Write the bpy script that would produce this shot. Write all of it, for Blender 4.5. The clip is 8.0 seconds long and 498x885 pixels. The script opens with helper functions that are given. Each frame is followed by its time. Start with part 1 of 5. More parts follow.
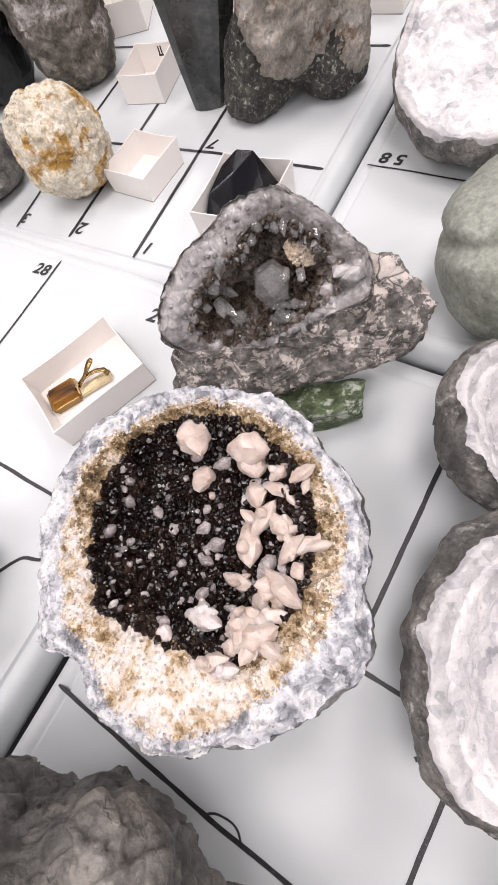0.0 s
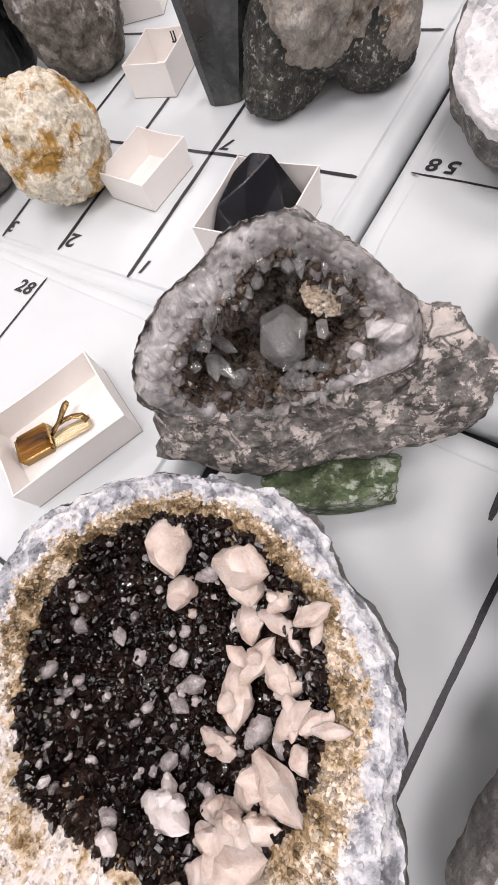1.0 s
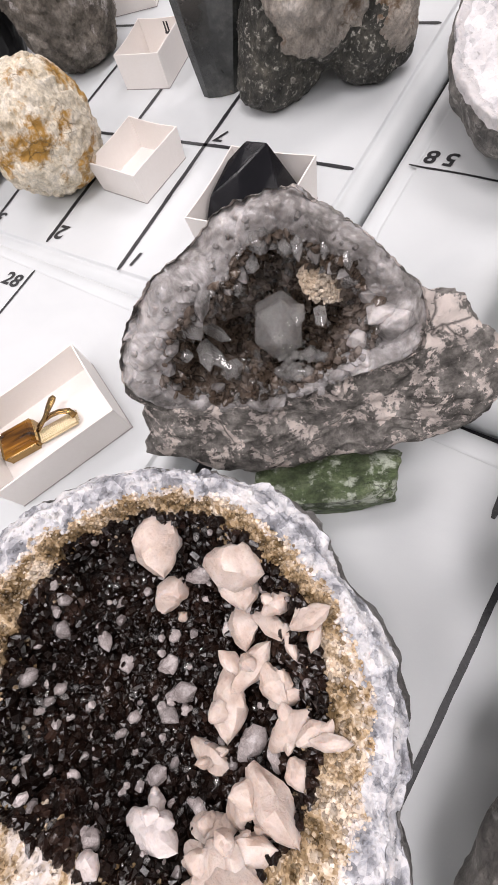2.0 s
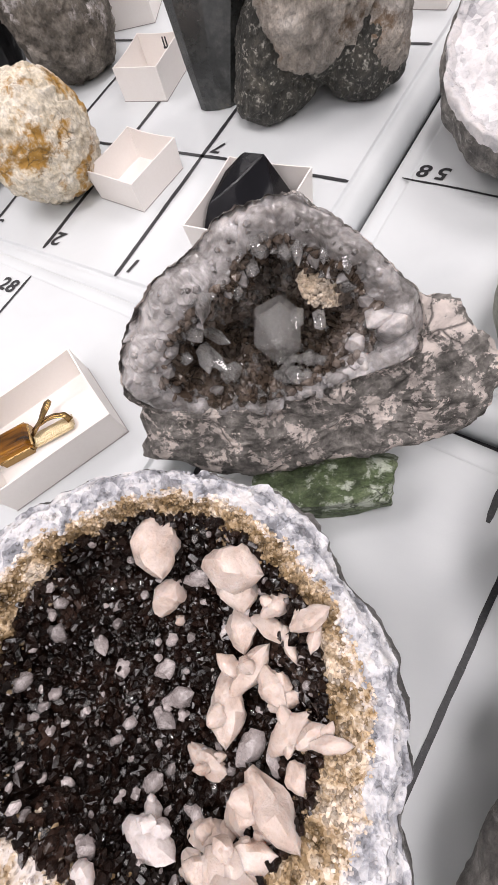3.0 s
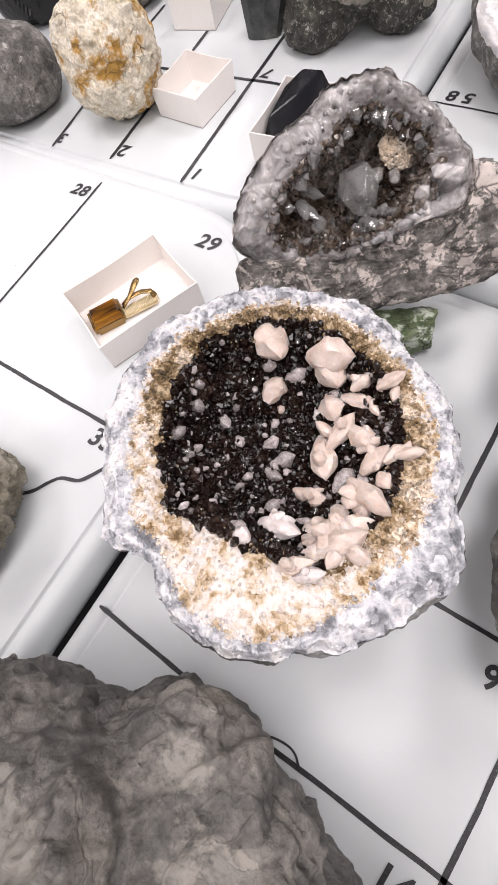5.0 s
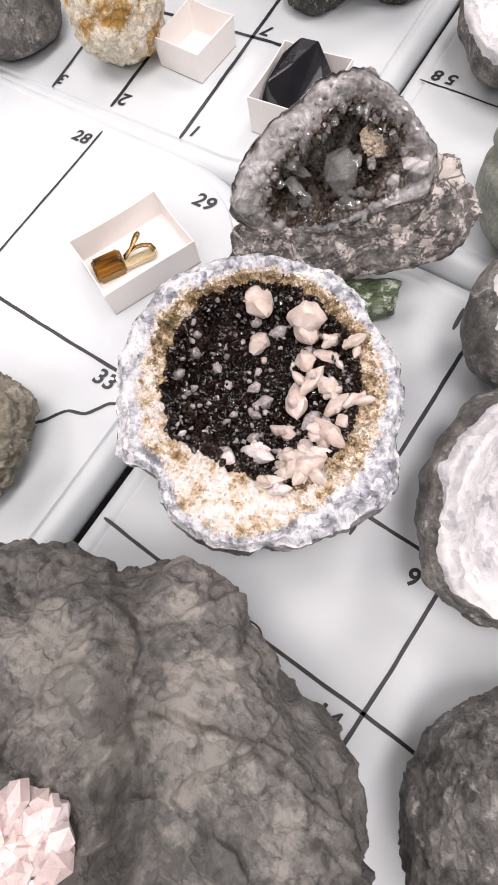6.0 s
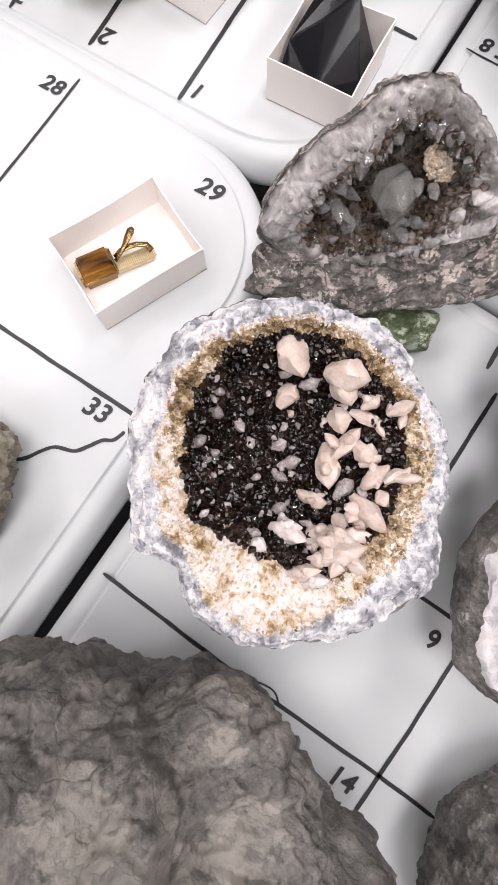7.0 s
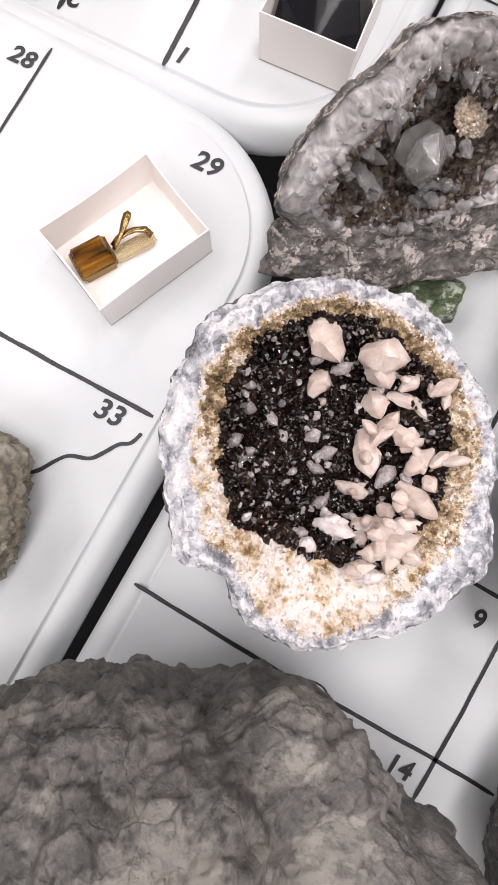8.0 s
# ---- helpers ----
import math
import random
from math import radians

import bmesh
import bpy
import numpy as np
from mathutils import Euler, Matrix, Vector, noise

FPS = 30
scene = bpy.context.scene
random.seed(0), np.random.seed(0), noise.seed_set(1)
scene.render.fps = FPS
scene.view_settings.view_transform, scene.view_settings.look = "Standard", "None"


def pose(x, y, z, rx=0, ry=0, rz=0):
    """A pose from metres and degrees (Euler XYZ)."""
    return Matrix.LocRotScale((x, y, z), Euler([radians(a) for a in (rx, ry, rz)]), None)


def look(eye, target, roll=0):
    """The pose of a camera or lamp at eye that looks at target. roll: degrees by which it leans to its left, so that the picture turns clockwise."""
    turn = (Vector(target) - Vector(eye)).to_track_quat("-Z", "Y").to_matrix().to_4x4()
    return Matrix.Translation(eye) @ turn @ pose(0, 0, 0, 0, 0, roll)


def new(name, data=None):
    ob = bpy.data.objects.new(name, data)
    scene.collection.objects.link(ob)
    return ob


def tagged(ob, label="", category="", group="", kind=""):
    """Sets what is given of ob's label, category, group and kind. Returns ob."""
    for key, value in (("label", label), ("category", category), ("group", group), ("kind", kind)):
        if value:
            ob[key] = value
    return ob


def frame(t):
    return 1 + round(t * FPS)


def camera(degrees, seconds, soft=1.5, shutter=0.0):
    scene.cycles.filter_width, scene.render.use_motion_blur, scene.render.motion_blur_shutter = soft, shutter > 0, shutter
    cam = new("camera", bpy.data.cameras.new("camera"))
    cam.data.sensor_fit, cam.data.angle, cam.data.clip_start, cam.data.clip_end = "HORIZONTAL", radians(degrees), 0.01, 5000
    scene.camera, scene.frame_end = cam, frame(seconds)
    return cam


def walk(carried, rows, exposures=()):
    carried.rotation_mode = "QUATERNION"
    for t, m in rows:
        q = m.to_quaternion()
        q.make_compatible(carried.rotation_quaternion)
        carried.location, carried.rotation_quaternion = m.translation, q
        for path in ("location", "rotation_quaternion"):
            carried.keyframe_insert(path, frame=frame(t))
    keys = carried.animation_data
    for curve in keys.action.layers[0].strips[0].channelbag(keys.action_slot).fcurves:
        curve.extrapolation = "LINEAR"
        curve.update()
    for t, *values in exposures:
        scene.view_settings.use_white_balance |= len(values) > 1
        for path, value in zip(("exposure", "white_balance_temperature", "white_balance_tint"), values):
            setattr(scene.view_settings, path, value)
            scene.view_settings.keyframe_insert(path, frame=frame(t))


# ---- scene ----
cam = camera(59.3, 8.0)
PATH = [
    (0, (0.525, 0.529, 1.02), (-0.176, 0.982, -0.797), -29.8),
    (0.5, (0.497, 0.577, 0.996), (-0.246, 0.993, -0.814), -31.6),
    (1, (0.492, 0.586, 0.978), (-0.276, 0.99, -0.824), -32.1),
    (1.5, (0.487, 0.585, 0.96), (-0.291, 1.006, -0.834), -31.2),
    (1.7, (0.49, 0.585, 0.965), (-0.278, 1.008, -0.833), -30.9),
    (2.8, (0.489, 0.581, 0.97), (-0.243, 1.058, -0.829), -27.0),
    (3, (0.489, 0.58, 0.968), (-0.248, 1.072, -0.825), -26.3),
    (3.5, (0.495, 0.574, 0.976), (-0.224, 1.071, -0.822), -25.7),
    (4, (0.497, 0.538, 0.994), (-0.198, 1.036, -0.814), -25.0),
    (4.5, (0.498, 0.506, 0.997), (-0.18, 0.99, -0.822), -24.8),
    (4.7, (0.495, 0.49, 0.992), (-0.166, 0.965, -0.834), -24.3),
    (5.8, (0.517, 0.454, 1.042), (0.023, 0.821, -0.861), -20.7),
    (6, (0.513, 0.452, 1.044), (0.072, 0.798, -0.876), -18.6),
    (6.5, (0.476, 0.472, 1.046), (0.19, 0.754, -0.914), -11.3),
    (7, (0.438, 0.496, 1.03), (0.294, 0.713, -0.953), 0.6),
    (7.5, (0.406, 0.496, 1.008), (0.345, 0.67, -0.984), 13.5),
    (8, (0.412, 0.491, 1.016), (0.367, 0.665, -0.976), 14.8),
]
EXPOSURES = [(0, -0.12), (0.5, -0.20), (1.5, -0.20), (3.5, -0.13), (4.5, -0.09), (6, -0.07), (7.5, -0.13), (8, -0.13)]
walk(cam, [(t, look(eye, target, roll)) for t, eye, target, roll in PATH], EXPOSURES)

# ---- light: an assumed hall with unseen rows of ceiling panels ----
TABLE = 0.74
ROOM_X, ROOM_Y, ROOM_H = (-4.0, 5.0), (-4.5, 5.5), 3.2
world = bpy.data.worlds.new("world")
scene.world = world
world.use_nodes = True
world.node_tree.nodes["Background"].inputs[0].default_value = (0.8, 0.87, 1.0, 1)
world.node_tree.nodes["Background"].inputs[1].default_value = 0.3
PANEL_POWER = 36.0
# unseen lamps, laid out to give soft overhead light and glints
for px in (-1.5, 0.7, 2.9):
    for py in (-1.7, 0.4, 2.5):
        lamp = bpy.data.lights.new("ceiling_panel_light", "AREA")
        lamp.shape, lamp.size, lamp.size_y = "RECTANGLE", 0.6, 1.2
        lamp.energy, lamp.color = PANEL_POWER, (1.0, 0.932, 0.95)
        new("ceiling_panel_light", lamp).matrix_world = pose(px, py, ROOM_H - 0.02)


# ---- materials ----
def nodes_of(name):
    m = bpy.data.materials.new(name)
    m.use_nodes = True
    return m, m.node_tree, m.node_tree.nodes["Principled BSDF"]


def noise_node(nt, scale, detail=6.0, rough=0.6, kind="FBM", distort=0.0):
    tc = nt.nodes.new("ShaderNodeTexCoord")
    n = nt.nodes.new("ShaderNodeTexNoise")
    n.inputs["Scale"].default_value = scale
    n.inputs["Detail"].default_value = detail
    n.inputs["Roughness"].default_value = rough
    n.inputs["Distortion"].default_value = distort
    nt.links.new(tc.outputs["Object"], n.inputs["Vector"])
    return n.outputs["Fac"]


def voronoi_node(nt, scale, feature="F1", out="Distance"):
    tc = nt.nodes.new("ShaderNodeTexCoord")
    n = nt.nodes.new("ShaderNodeTexVoronoi")
    n.feature = feature
    n.inputs["Scale"].default_value = scale
    nt.links.new(tc.outputs["Object"], n.inputs["Vector"])
    return n.outputs[out]


def ramp(nt, fac, stops):
    r = nt.nodes.new("ShaderNodeValToRGB")
    e = r.color_ramp.elements
    while len(e) < len(stops):
        e.new(0.5)
    for el, (p, c) in zip(e, stops):
        el.position = p
        el.color = (*c, 1) if len(c) == 3 else c
    nt.links.new(fac, r.inputs["Fac"])
    return r.outputs["Color"]


def mix(nt, fac, a, b, mode="MIX"):
    m = nt.nodes.new("ShaderNodeMix")
    m.data_type, m.blend_type = "RGBA", mode
    for sock, v in ((m.inputs["Factor"], fac), (m.inputs["A"], a), (m.inputs["B"], b)):
        if isinstance(v, (int, float)):
            sock.default_value = v
        elif isinstance(v, tuple):
            sock.default_value = (*v, 1)
        else:
            nt.links.new(v, sock)
    return m.outputs["Result"]


def bump(nt, bsdf, heights):
    """heights: (socket, strength, distance in metres), stacked."""
    last = None
    for sock, strength, dist in heights:
        b = nt.nodes.new("ShaderNodeBump")
        b.inputs["Strength"].default_value = strength
        b.inputs["Distance"].default_value = dist
        nt.links.new(sock, b.inputs["Height"])
        if last is not None:
            nt.links.new(last, b.inputs["Normal"])
        last = b.outputs["Normal"]
    nt.links.new(last, bsdf.inputs["Normal"])


def island_random(nt):
    return nt.nodes.new("ShaderNodeNewGeometry").outputs["Random Per Island"]


def object_random(nt):
    return nt.nodes.new("ShaderNodeObjectInfo").outputs["Random"]


def rock_material(name, dark, mid, light, scale=45.0, rough=0.8, relief=0.0016, spots=None, spot_scale=90.0, spot_at=0.6, spot_soft=0.04, fine=420.0, spec=0.35, seams=None, seam_scale=100.0, patch=0.0, chips=0.0):
    m, nt, b = nodes_of(name)
    big = noise_node(nt, scale, 9, 0.68, distort=0.1)
    small = noise_node(nt, fine, 6, 0.7)
    col = ramp(nt, big, [(0.3, dark), (0.5, mid), (0.72, light)])
    grain = ramp(nt, small, [(0.3, (0.45, 0.45, 0.45)), (0.7, (1.35, 1.33, 1.3))])
    col = mix(nt, 0.75, col, grain, "MULTIPLY")
    if spots:
        sp = noise_node(nt, spot_scale, 7, 0.72, distort=0.25)
        fac = ramp(nt, sp, [(spot_at - spot_soft * 0.75, (0, 0, 0)), (spot_at + spot_soft * 1.25, (1, 1, 1))])
        col = mix(nt, fac, col, spots)
    if patch:
        broad = noise_node(nt, scale * 0.35, 5, 0.6, distort=0.5)
        col = mix(nt, 1.0, col, ramp(nt, broad, [(0.38, (1 - patch,) * 3), (0.62, (1 + patch,) * 3)]), "MULTIPLY")
    if seams:
        tc = nt.nodes.new("ShaderNodeTexCoord")
        wob = nt.nodes.new("ShaderNodeTexNoise")
        wob.inputs["Scale"].default_value, wob.inputs["Detail"].default_value = seam_scale * 1.2, 4.0
        nt.links.new(tc.outputs["Object"], wob.inputs["Vector"])
        shift = nt.nodes.new("ShaderNodeVectorMath")
        shift.operation = "MULTIPLY_ADD"
        shift.inputs[1].default_value = (0.6 / seam_scale,) * 3
        nt.links.new(wob.outputs["Color"], shift.inputs[0])
        nt.links.new(tc.outputs["Object"], shift.inputs[2])
        vor = nt.nodes.new("ShaderNodeTexVoronoi")
        vor.feature = "DISTANCE_TO_EDGE"
        vor.inputs["Scale"].default_value = seam_scale
        nt.links.new(shift.outputs[0], vor.inputs["Vector"])
        seam = ramp(nt, vor.outputs["Distance"], [(0.0, (1, 1, 1)), (0.035, (0, 0, 0))])
        some = ramp(nt, noise_node(nt, seam_scale * 0.5, 3, 0.6), [(0.48, (0, 0, 0)), (0.62, (0.8, 0.8, 0.8))])
        seam = mix(nt, 1.0, seam, some, "MULTIPLY")
        col = mix(nt, seam, col, seams)
    nt.links.new(col, b.inputs["Base Color"])
    b.inputs["Roughness"].default_value = rough
    b.inputs["Specular IOR Level"].default_value = spec
    cracks = voronoi_node(nt, scale * 1.3, "DISTANCE_TO_EDGE")
    cr = ramp(nt, cracks, [(0.0, (0, 0, 0)), (0.06, (1, 1, 1))])
    pits = ramp(nt, voronoi_node(nt, fine * 0.8), [(0.0, (0, 0, 0)), (0.35, (1, 1, 1))])
    chip_heights = []
    if chips:
        tc = nt.nodes.new("ShaderNodeTexCoord")
        for size, depth in ((chips, 3.4), (chips * 2.7, 1.4)):
            wob = nt.nodes.new("ShaderNodeTexNoise")
            wob.inputs["Scale"].default_value, wob.inputs["Detail"].default_value = size * 1.4, 5.0
            nt.links.new(tc.outputs["Object"], wob.inputs["Vector"])
            shift = nt.nodes.new("ShaderNodeVectorMath")
            shift.operation = "MULTIPLY_ADD"
            shift.inputs[1].default_value = (1.1 / size,) * 3
            nt.links.new(wob.outputs["Color"], shift.inputs[0])
            nt.links.new(tc.outputs["Object"], shift.inputs[2])
            cell = nt.nodes.new("ShaderNodeTexVoronoi")
            cell.inputs["Scale"].default_value = size
            nt.links.new(shift.outputs[0], cell.inputs["Vector"])
            tone = nt.nodes.new("ShaderNodeSeparateColor")
            nt.links.new(cell.outputs["Color"], tone.inputs["Color"])
            rim = nt.nodes.new("ShaderNodeTexVoronoi")
            rim.feature = "DISTANCE_TO_EDGE"
            rim.inputs["Scale"].default_value = size
            nt.links.new(shift.outputs[0], rim.inputs["Vector"])
            crack = ramp(nt, rim.outputs["Distance"], [(0.0, (0, 0, 0)), (0.03, (1, 1, 1))])
            chip_heights += [(tone.outputs["Red"], 0.8, relief * depth), (crack, 0.4, relief * depth * 0.25)]
            shade = mix(nt, 1.0, col, ramp(nt, tone.outputs["Green"], [(0.0, (0.78, 0.78, 0.78)), (1.0, (1.18, 1.17, 1.15))]), "MULTIPLY")
            col = mix(nt, mix(nt, 0.14, (1, 1, 1), crack), (0.02, 0.019, 0.018), shade)
        nt.links.new(col, b.inputs["Base Color"])
    bump(nt, b, chip_heights + ([(seam, 0.9, -relief * 0.8)] if seams else []) + [(big, 0.8, relief * 1.6), (small, 1.0, relief * 0.6), (pits, 0.35, relief * 0.3), (cr, 0.15, relief)])
    return m


def crystal_material(name, stops, scale=150.0, cells=0.0, rough=0.25, transmission=0.0, relief=0.0006, sub=0.0, vary=0.35, ior=1.5, fine=700.0, spec=0.5):
    m, nt, b = nodes_of(name)
    n1 = noise_node(nt, scale, 7, 0.66, distort=0.5)
    col = ramp(nt, n1, stops)
    if cells:
        patch = voronoi_node(nt, cells, "F1", "Color")
        tone = nt.nodes.new("ShaderNodeSeparateColor")
        nt.links.new(patch, tone.inputs["Color"])
        both = nt.nodes.new("ShaderNodeMath")
        both.operation = "MULTIPLY_ADD"
        both.inputs[1].default_value, both.inputs[2].default_value = 0.14, -0.07
        nt.links.new(tone.outputs["Red"], both.inputs[0])
        add = nt.nodes.new("ShaderNodeMath")
        add.operation = "ADD"
        nt.links.new(both.outputs[0], add.inputs[0])
        nt.links.new(n1, add.inputs[1])
        col = ramp(nt, add.outputs[0], stops)
    ran = ramp(nt, island_random(nt), [(0.0, (1 - vary,) * 3), (1.0, (1 + vary * 0.4,) * 3)])
    col = mix(nt, 1.0, col, ran, "MULTIPLY")
    nt.links.new(col, b.inputs["Base Color"])
    n2 = noise_node(nt, fine, 4, 0.6)
    rr = ramp(nt, n2, [(0.3, (rough * 0.5,) * 3), (0.7, (min(1, rough * 1.6),) * 3)])
    nt.links.new(rr, b.inputs["Roughness"])
    b.inputs["Transmission Weight"].default_value = transmission
    b.inputs["IOR"].default_value = ior
    b.inputs["Specular IOR Level"].default_value = spec
    if sub:
        b.inputs["Subsurface Weight"].default_value = sub
        b.inputs["Subsurface Radius"].default_value = (1.0, 0.7, 0.5)
        b.inputs["Subsurface Scale"].default_value = 0.004
    bump(nt, b, [(n1, 0.5, relief), (n2, 0.5, relief * 0.5)])
    return m


def plain(name, color, rough=0.5, metal=0.0, grain=0.1, scale=300.0, spec=0.5, relief=0.0001):
    m, nt, b = nodes_of(name)
    n = noise_node(nt, scale, 4, 0.6)
    col = mix(nt, n, tuple(c * (1 - grain) for c in color), tuple(min(1, c * (1 + grain)) for c in color))
    nt.links.new(col, b.inputs["Base Color"])
    b.inputs["Roughness"].default_value = rough
    b.inputs["Metallic"].default_value = metal
    b.inputs["Specular IOR Level"].default_value = spec
    bump(nt, b, [(n, 0.4, relief)])
    return m


def table_material():
    m, nt, b = nodes_of("white_moulded_plastic")
    smudge = noise_node(nt, 9.0, 5, 0.6, distort=0.8)
    col = ramp(nt, smudge, [(0.3, (0.57, 0.594, 0.603)), (0.7, (0.625, 0.646, 0.65))])
    speck = voronoi_node(nt, 45.0)
    dots = ramp(nt, speck, [(0.030, (0.12, 0.11, 0.1)), (0.05, (1, 1, 1))])
    sp2 = noise_node(nt, 30.0, 2, 0.5)
    keep = ramp(nt, sp2, [(0.60, (1, 1, 1)), (0.66, (0, 0, 0))])
    dots = mix(nt, keep, dots, (1, 1, 1))
    col = mix(nt, 0.9, col, dots, "MULTIPLY")
    nt.links.new(col, b.inputs["Base Color"])
    fine = noise_node(nt, 900.0, 3, 0.5)
    b.inputs["Roughness"].default_value = 0.45
    b.inputs["Specular IOR Level"].default_value = 0.3
    bump(nt, b, [(fine, 0.25, 0.0002), (smudge, 0.1, 0.001)])
    return m


def ink_material():
    m, nt, b = nodes_of("black_marker_ink")
    n = noise_node(nt, 700.0, 5, 0.7)
    col = ramp(nt, n, [(0.35, (0.012, 0.012, 0.014)), (0.62, (0.03, 0.03, 0.033)), (0.78, (0.16, 0.16, 0.17))])
    nt.links.new(col, b.inputs["Base Color"])
    b.inputs["Roughness"].default_value = 0.5
    return m


def card_material():
    m, nt, b = nodes_of("white_card")
    n = noise_node(nt, 500.0, 4, 0.6)
    w = noise_node(nt, 25.0, 3, 0.5)
    col = mix(nt, n, (0.83, 0.79, 0.755), (0.88, 0.845, 0.815))
    col = mix(nt, 0.3, col, ramp(nt, w, [(0.3, (0.92, 0.89, 0.87)), (0.7, (1, 1, 1))]), "MULTIPLY")
    nt.links.new(col, b.inputs["Base Color"])
    b.inputs["Roughness"].default_value = 0.6
    bump(nt, b, [(n, 0.3, 0.0001), (w, 0.15, 0.001)])
    return m


def tiger_eye_material():
    m, nt, b = nodes_of("tiger_eye")
    tc = nt.nodes.new("ShaderNodeTexCoord")
    mp = nt.nodes.new("ShaderNodeMapping")
    mp.inputs["Scale"].default_value = (160.0, 18.0, 18.0)
    nt.links.new(tc.outputs["Object"], mp.inputs["Vector"])
    n = nt.nodes.new("ShaderNodeTexNoise")
    n.inputs["Scale"].default_value, n.inputs["Detail"].default_value = 1.0, 5.0
    nt.links.new(mp.outputs["Vector"], n.inputs["Vector"])
    col = ramp(nt, n.outputs["Fac"], [(0.36, (0.014, 0.005, 0.001)), (0.52, (0.17, 0.066, 0.005)), (0.68, (0.42, 0.20, 0.018))])
    nt.links.new(col, b.inputs["Base Color"])
    b.inputs["Roughness"].default_value = 0.14
    b.inputs["Specular IOR Level"].default_value = 0.5
    return m


M_TABLE, M_INK, M_CARD = table_material(), ink_material(), card_material()
M_FLOOR = plain("dark_floor", (0.05, 0.05, 0.055), 0.6, grain=0.3, scale=20)
# unseen walls and ceiling; tone chosen for bounce fill on the stones
M_WALL = plain("painted_wall", (0.60, 0.59, 0.58), 0.8, scale=8)
M_LEG = plain("grey_steel", (0.2, 0.2, 0.21), 0.4, 0.8)
M_EDGE = plain("grey_card_edge", (0.36, 0.33, 0.32), 0.8)
M_RIM = crystal_material("pale_blue_white_quartz", [(0.36, (0.17, 0.173, 0.19)), (0.45, (0.36, 0.362, 0.388)), (0.53, (0.58, 0.575, 0.595)), (0.64, (0.73, 0.708, 0.70))], 75, 260.0, 0.34, relief=0.0030, sub=0.10, vary=0.25, fine=440)
M_TAN = crystal_material("cream_druse", [(0.34, (0.22, 0.135, 0.055)), (0.42, (0.53, 0.39, 0.235)), (0.49, (0.69, 0.585, 0.48)), (0.58, (0.78, 0.715, 0.68))], 95, 300.0, 0.3, relief=0.0012, vary=0.4)
M_BROWN = crystal_material("brown_glassy_druse", [(0.31, (0.045, 0.028, 0.012)), (0.43, (0.20, 0.135, 0.068)), (0.53, (0.42, 0.31, 0.19)), (0.65, (0.70, 0.60, 0.49))], 55, 350.0, 0.15, relief=0.0008, vary=0.6)
M_DARK = crystal_material("smoky_dark_druse", [(0.33, (0.0035, 0.0021, 0.0016)), (0.55, (0.012, 0.0060, 0.0042)), (0.76, (0.060, 0.035, 0.026))], 60, 0.0, 0.10, relief=0.0005, vary=0.7, spec=0.42)
M_CALCITE = crystal_material("peach_calcite", [(0.30, (0.46, 0.355, 0.30)), (0.46, (0.60, 0.49, 0.43)), (0.60, (0.67, 0.57, 0.515)), (0.76, (0.75, 0.68, 0.635))], 110, 0.0, 0.34, relief=0.0018, sub=0.35, vary=0.05)
M_PALE = crystal_material("pale_calcite", [(0.3, (0.36, 0.31, 0.30)), (0.6, (0.57, 0.515, 0.505)), (0.8, (0.74, 0.69, 0.68))], 120, 0.0, 0.25, 0.2, relief=0.0004, vary=0.55)
M_MILKWHITE = crystal_material("milk_white_calcite", [(0.3, (0.52, 0.455, 0.435)), (0.55, (0.67, 0.605, 0.585)), (0.8, (0.78, 0.735, 0.72))], 150, 0.0, 0.3, relief=0.0012, sub=0.2, vary=0.1)
M_CLEAR = crystal_material("clear_quartz", [(0.3, (0.62, 0.60, 0.58)), (0.7, (0.92, 0.91, 0.9))], 90, 0.0, 0.08, 0.82, relief=0.0002, vary=0.25, ior=1.54)
M_SMOKY = crystal_material("smoky_quartz", [(0.3, (0.036, 0.024, 0.016)), (0.46, (0.112, 0.081, 0.060)), (0.62, (0.27, 0.224, 0.195)), (0.78, (0.52, 0.475, 0.445))], 46, 0.0, 0.10, 0.3, relief=0.0006, vary=0.6)
M_MILKY = crystal_material("milky_quartz", [(0.34, (0.085, 0.078, 0.073)), (0.45, (0.20, 0.187, 0.181)), (0.55, (0.36, 0.342, 0.337)), (0.68, (0.66, 0.62, 0.61))], 46, 0.0, 0.16, 0.15, relief=0.0020, sub=0.2, vary=0.4, fine=380)
M_RUST = crystal_material("rusty_druse", [(0.3, (0.52, 0.40, 0.27)), (0.5, (0.70, 0.58, 0.45)), (0.72, (0.80, 0.73, 0.64))], 80, 0.0, 0.25, relief=0.0006, vary=0.35)
M_WHITE = crystal_material("white_druse", [(0.33, (0.30, 0.295, 0.31)), (0.43, (0.50, 0.49, 0.50)), (0.54, (0.67, 0.645, 0.645)), (0.68, (0.77, 0.735, 0.725))], 30, 200.0, 0.35, relief=0.0020, sub=0.1, vary=0.2)
M_PINK = crystal_material("pink_druse", [(0.3, (0.60, 0.45, 0.42)), (0.6, (0.82, 0.68, 0.65)), (0.8, (0.9, 0.82, 0.8))], 60, 0.0, 0.35, relief=0.001, sub=0.15, vary=0.3)
M_RIND = rock_material("pale_grey_rind", (0.075, 0.072, 0.068), (0.21, 0.205, 0.20), (0.48, 0.475, 0.475), 60, patch=0.25)
M_HOST = rock_material("mottled_host_rock", (0.050, 0.046, 0.042), (0.20, 0.188, 0.175), (0.42, 0.395, 0.37), 150, spots=(0.68, 0.605, 0.56), spot_scale=90, spot_at=0.535, spot_soft=0.016, relief=0.0026, fine=480, patch=0.3, seams=(0.06, 0.055, 0.05), seam_scale=46)
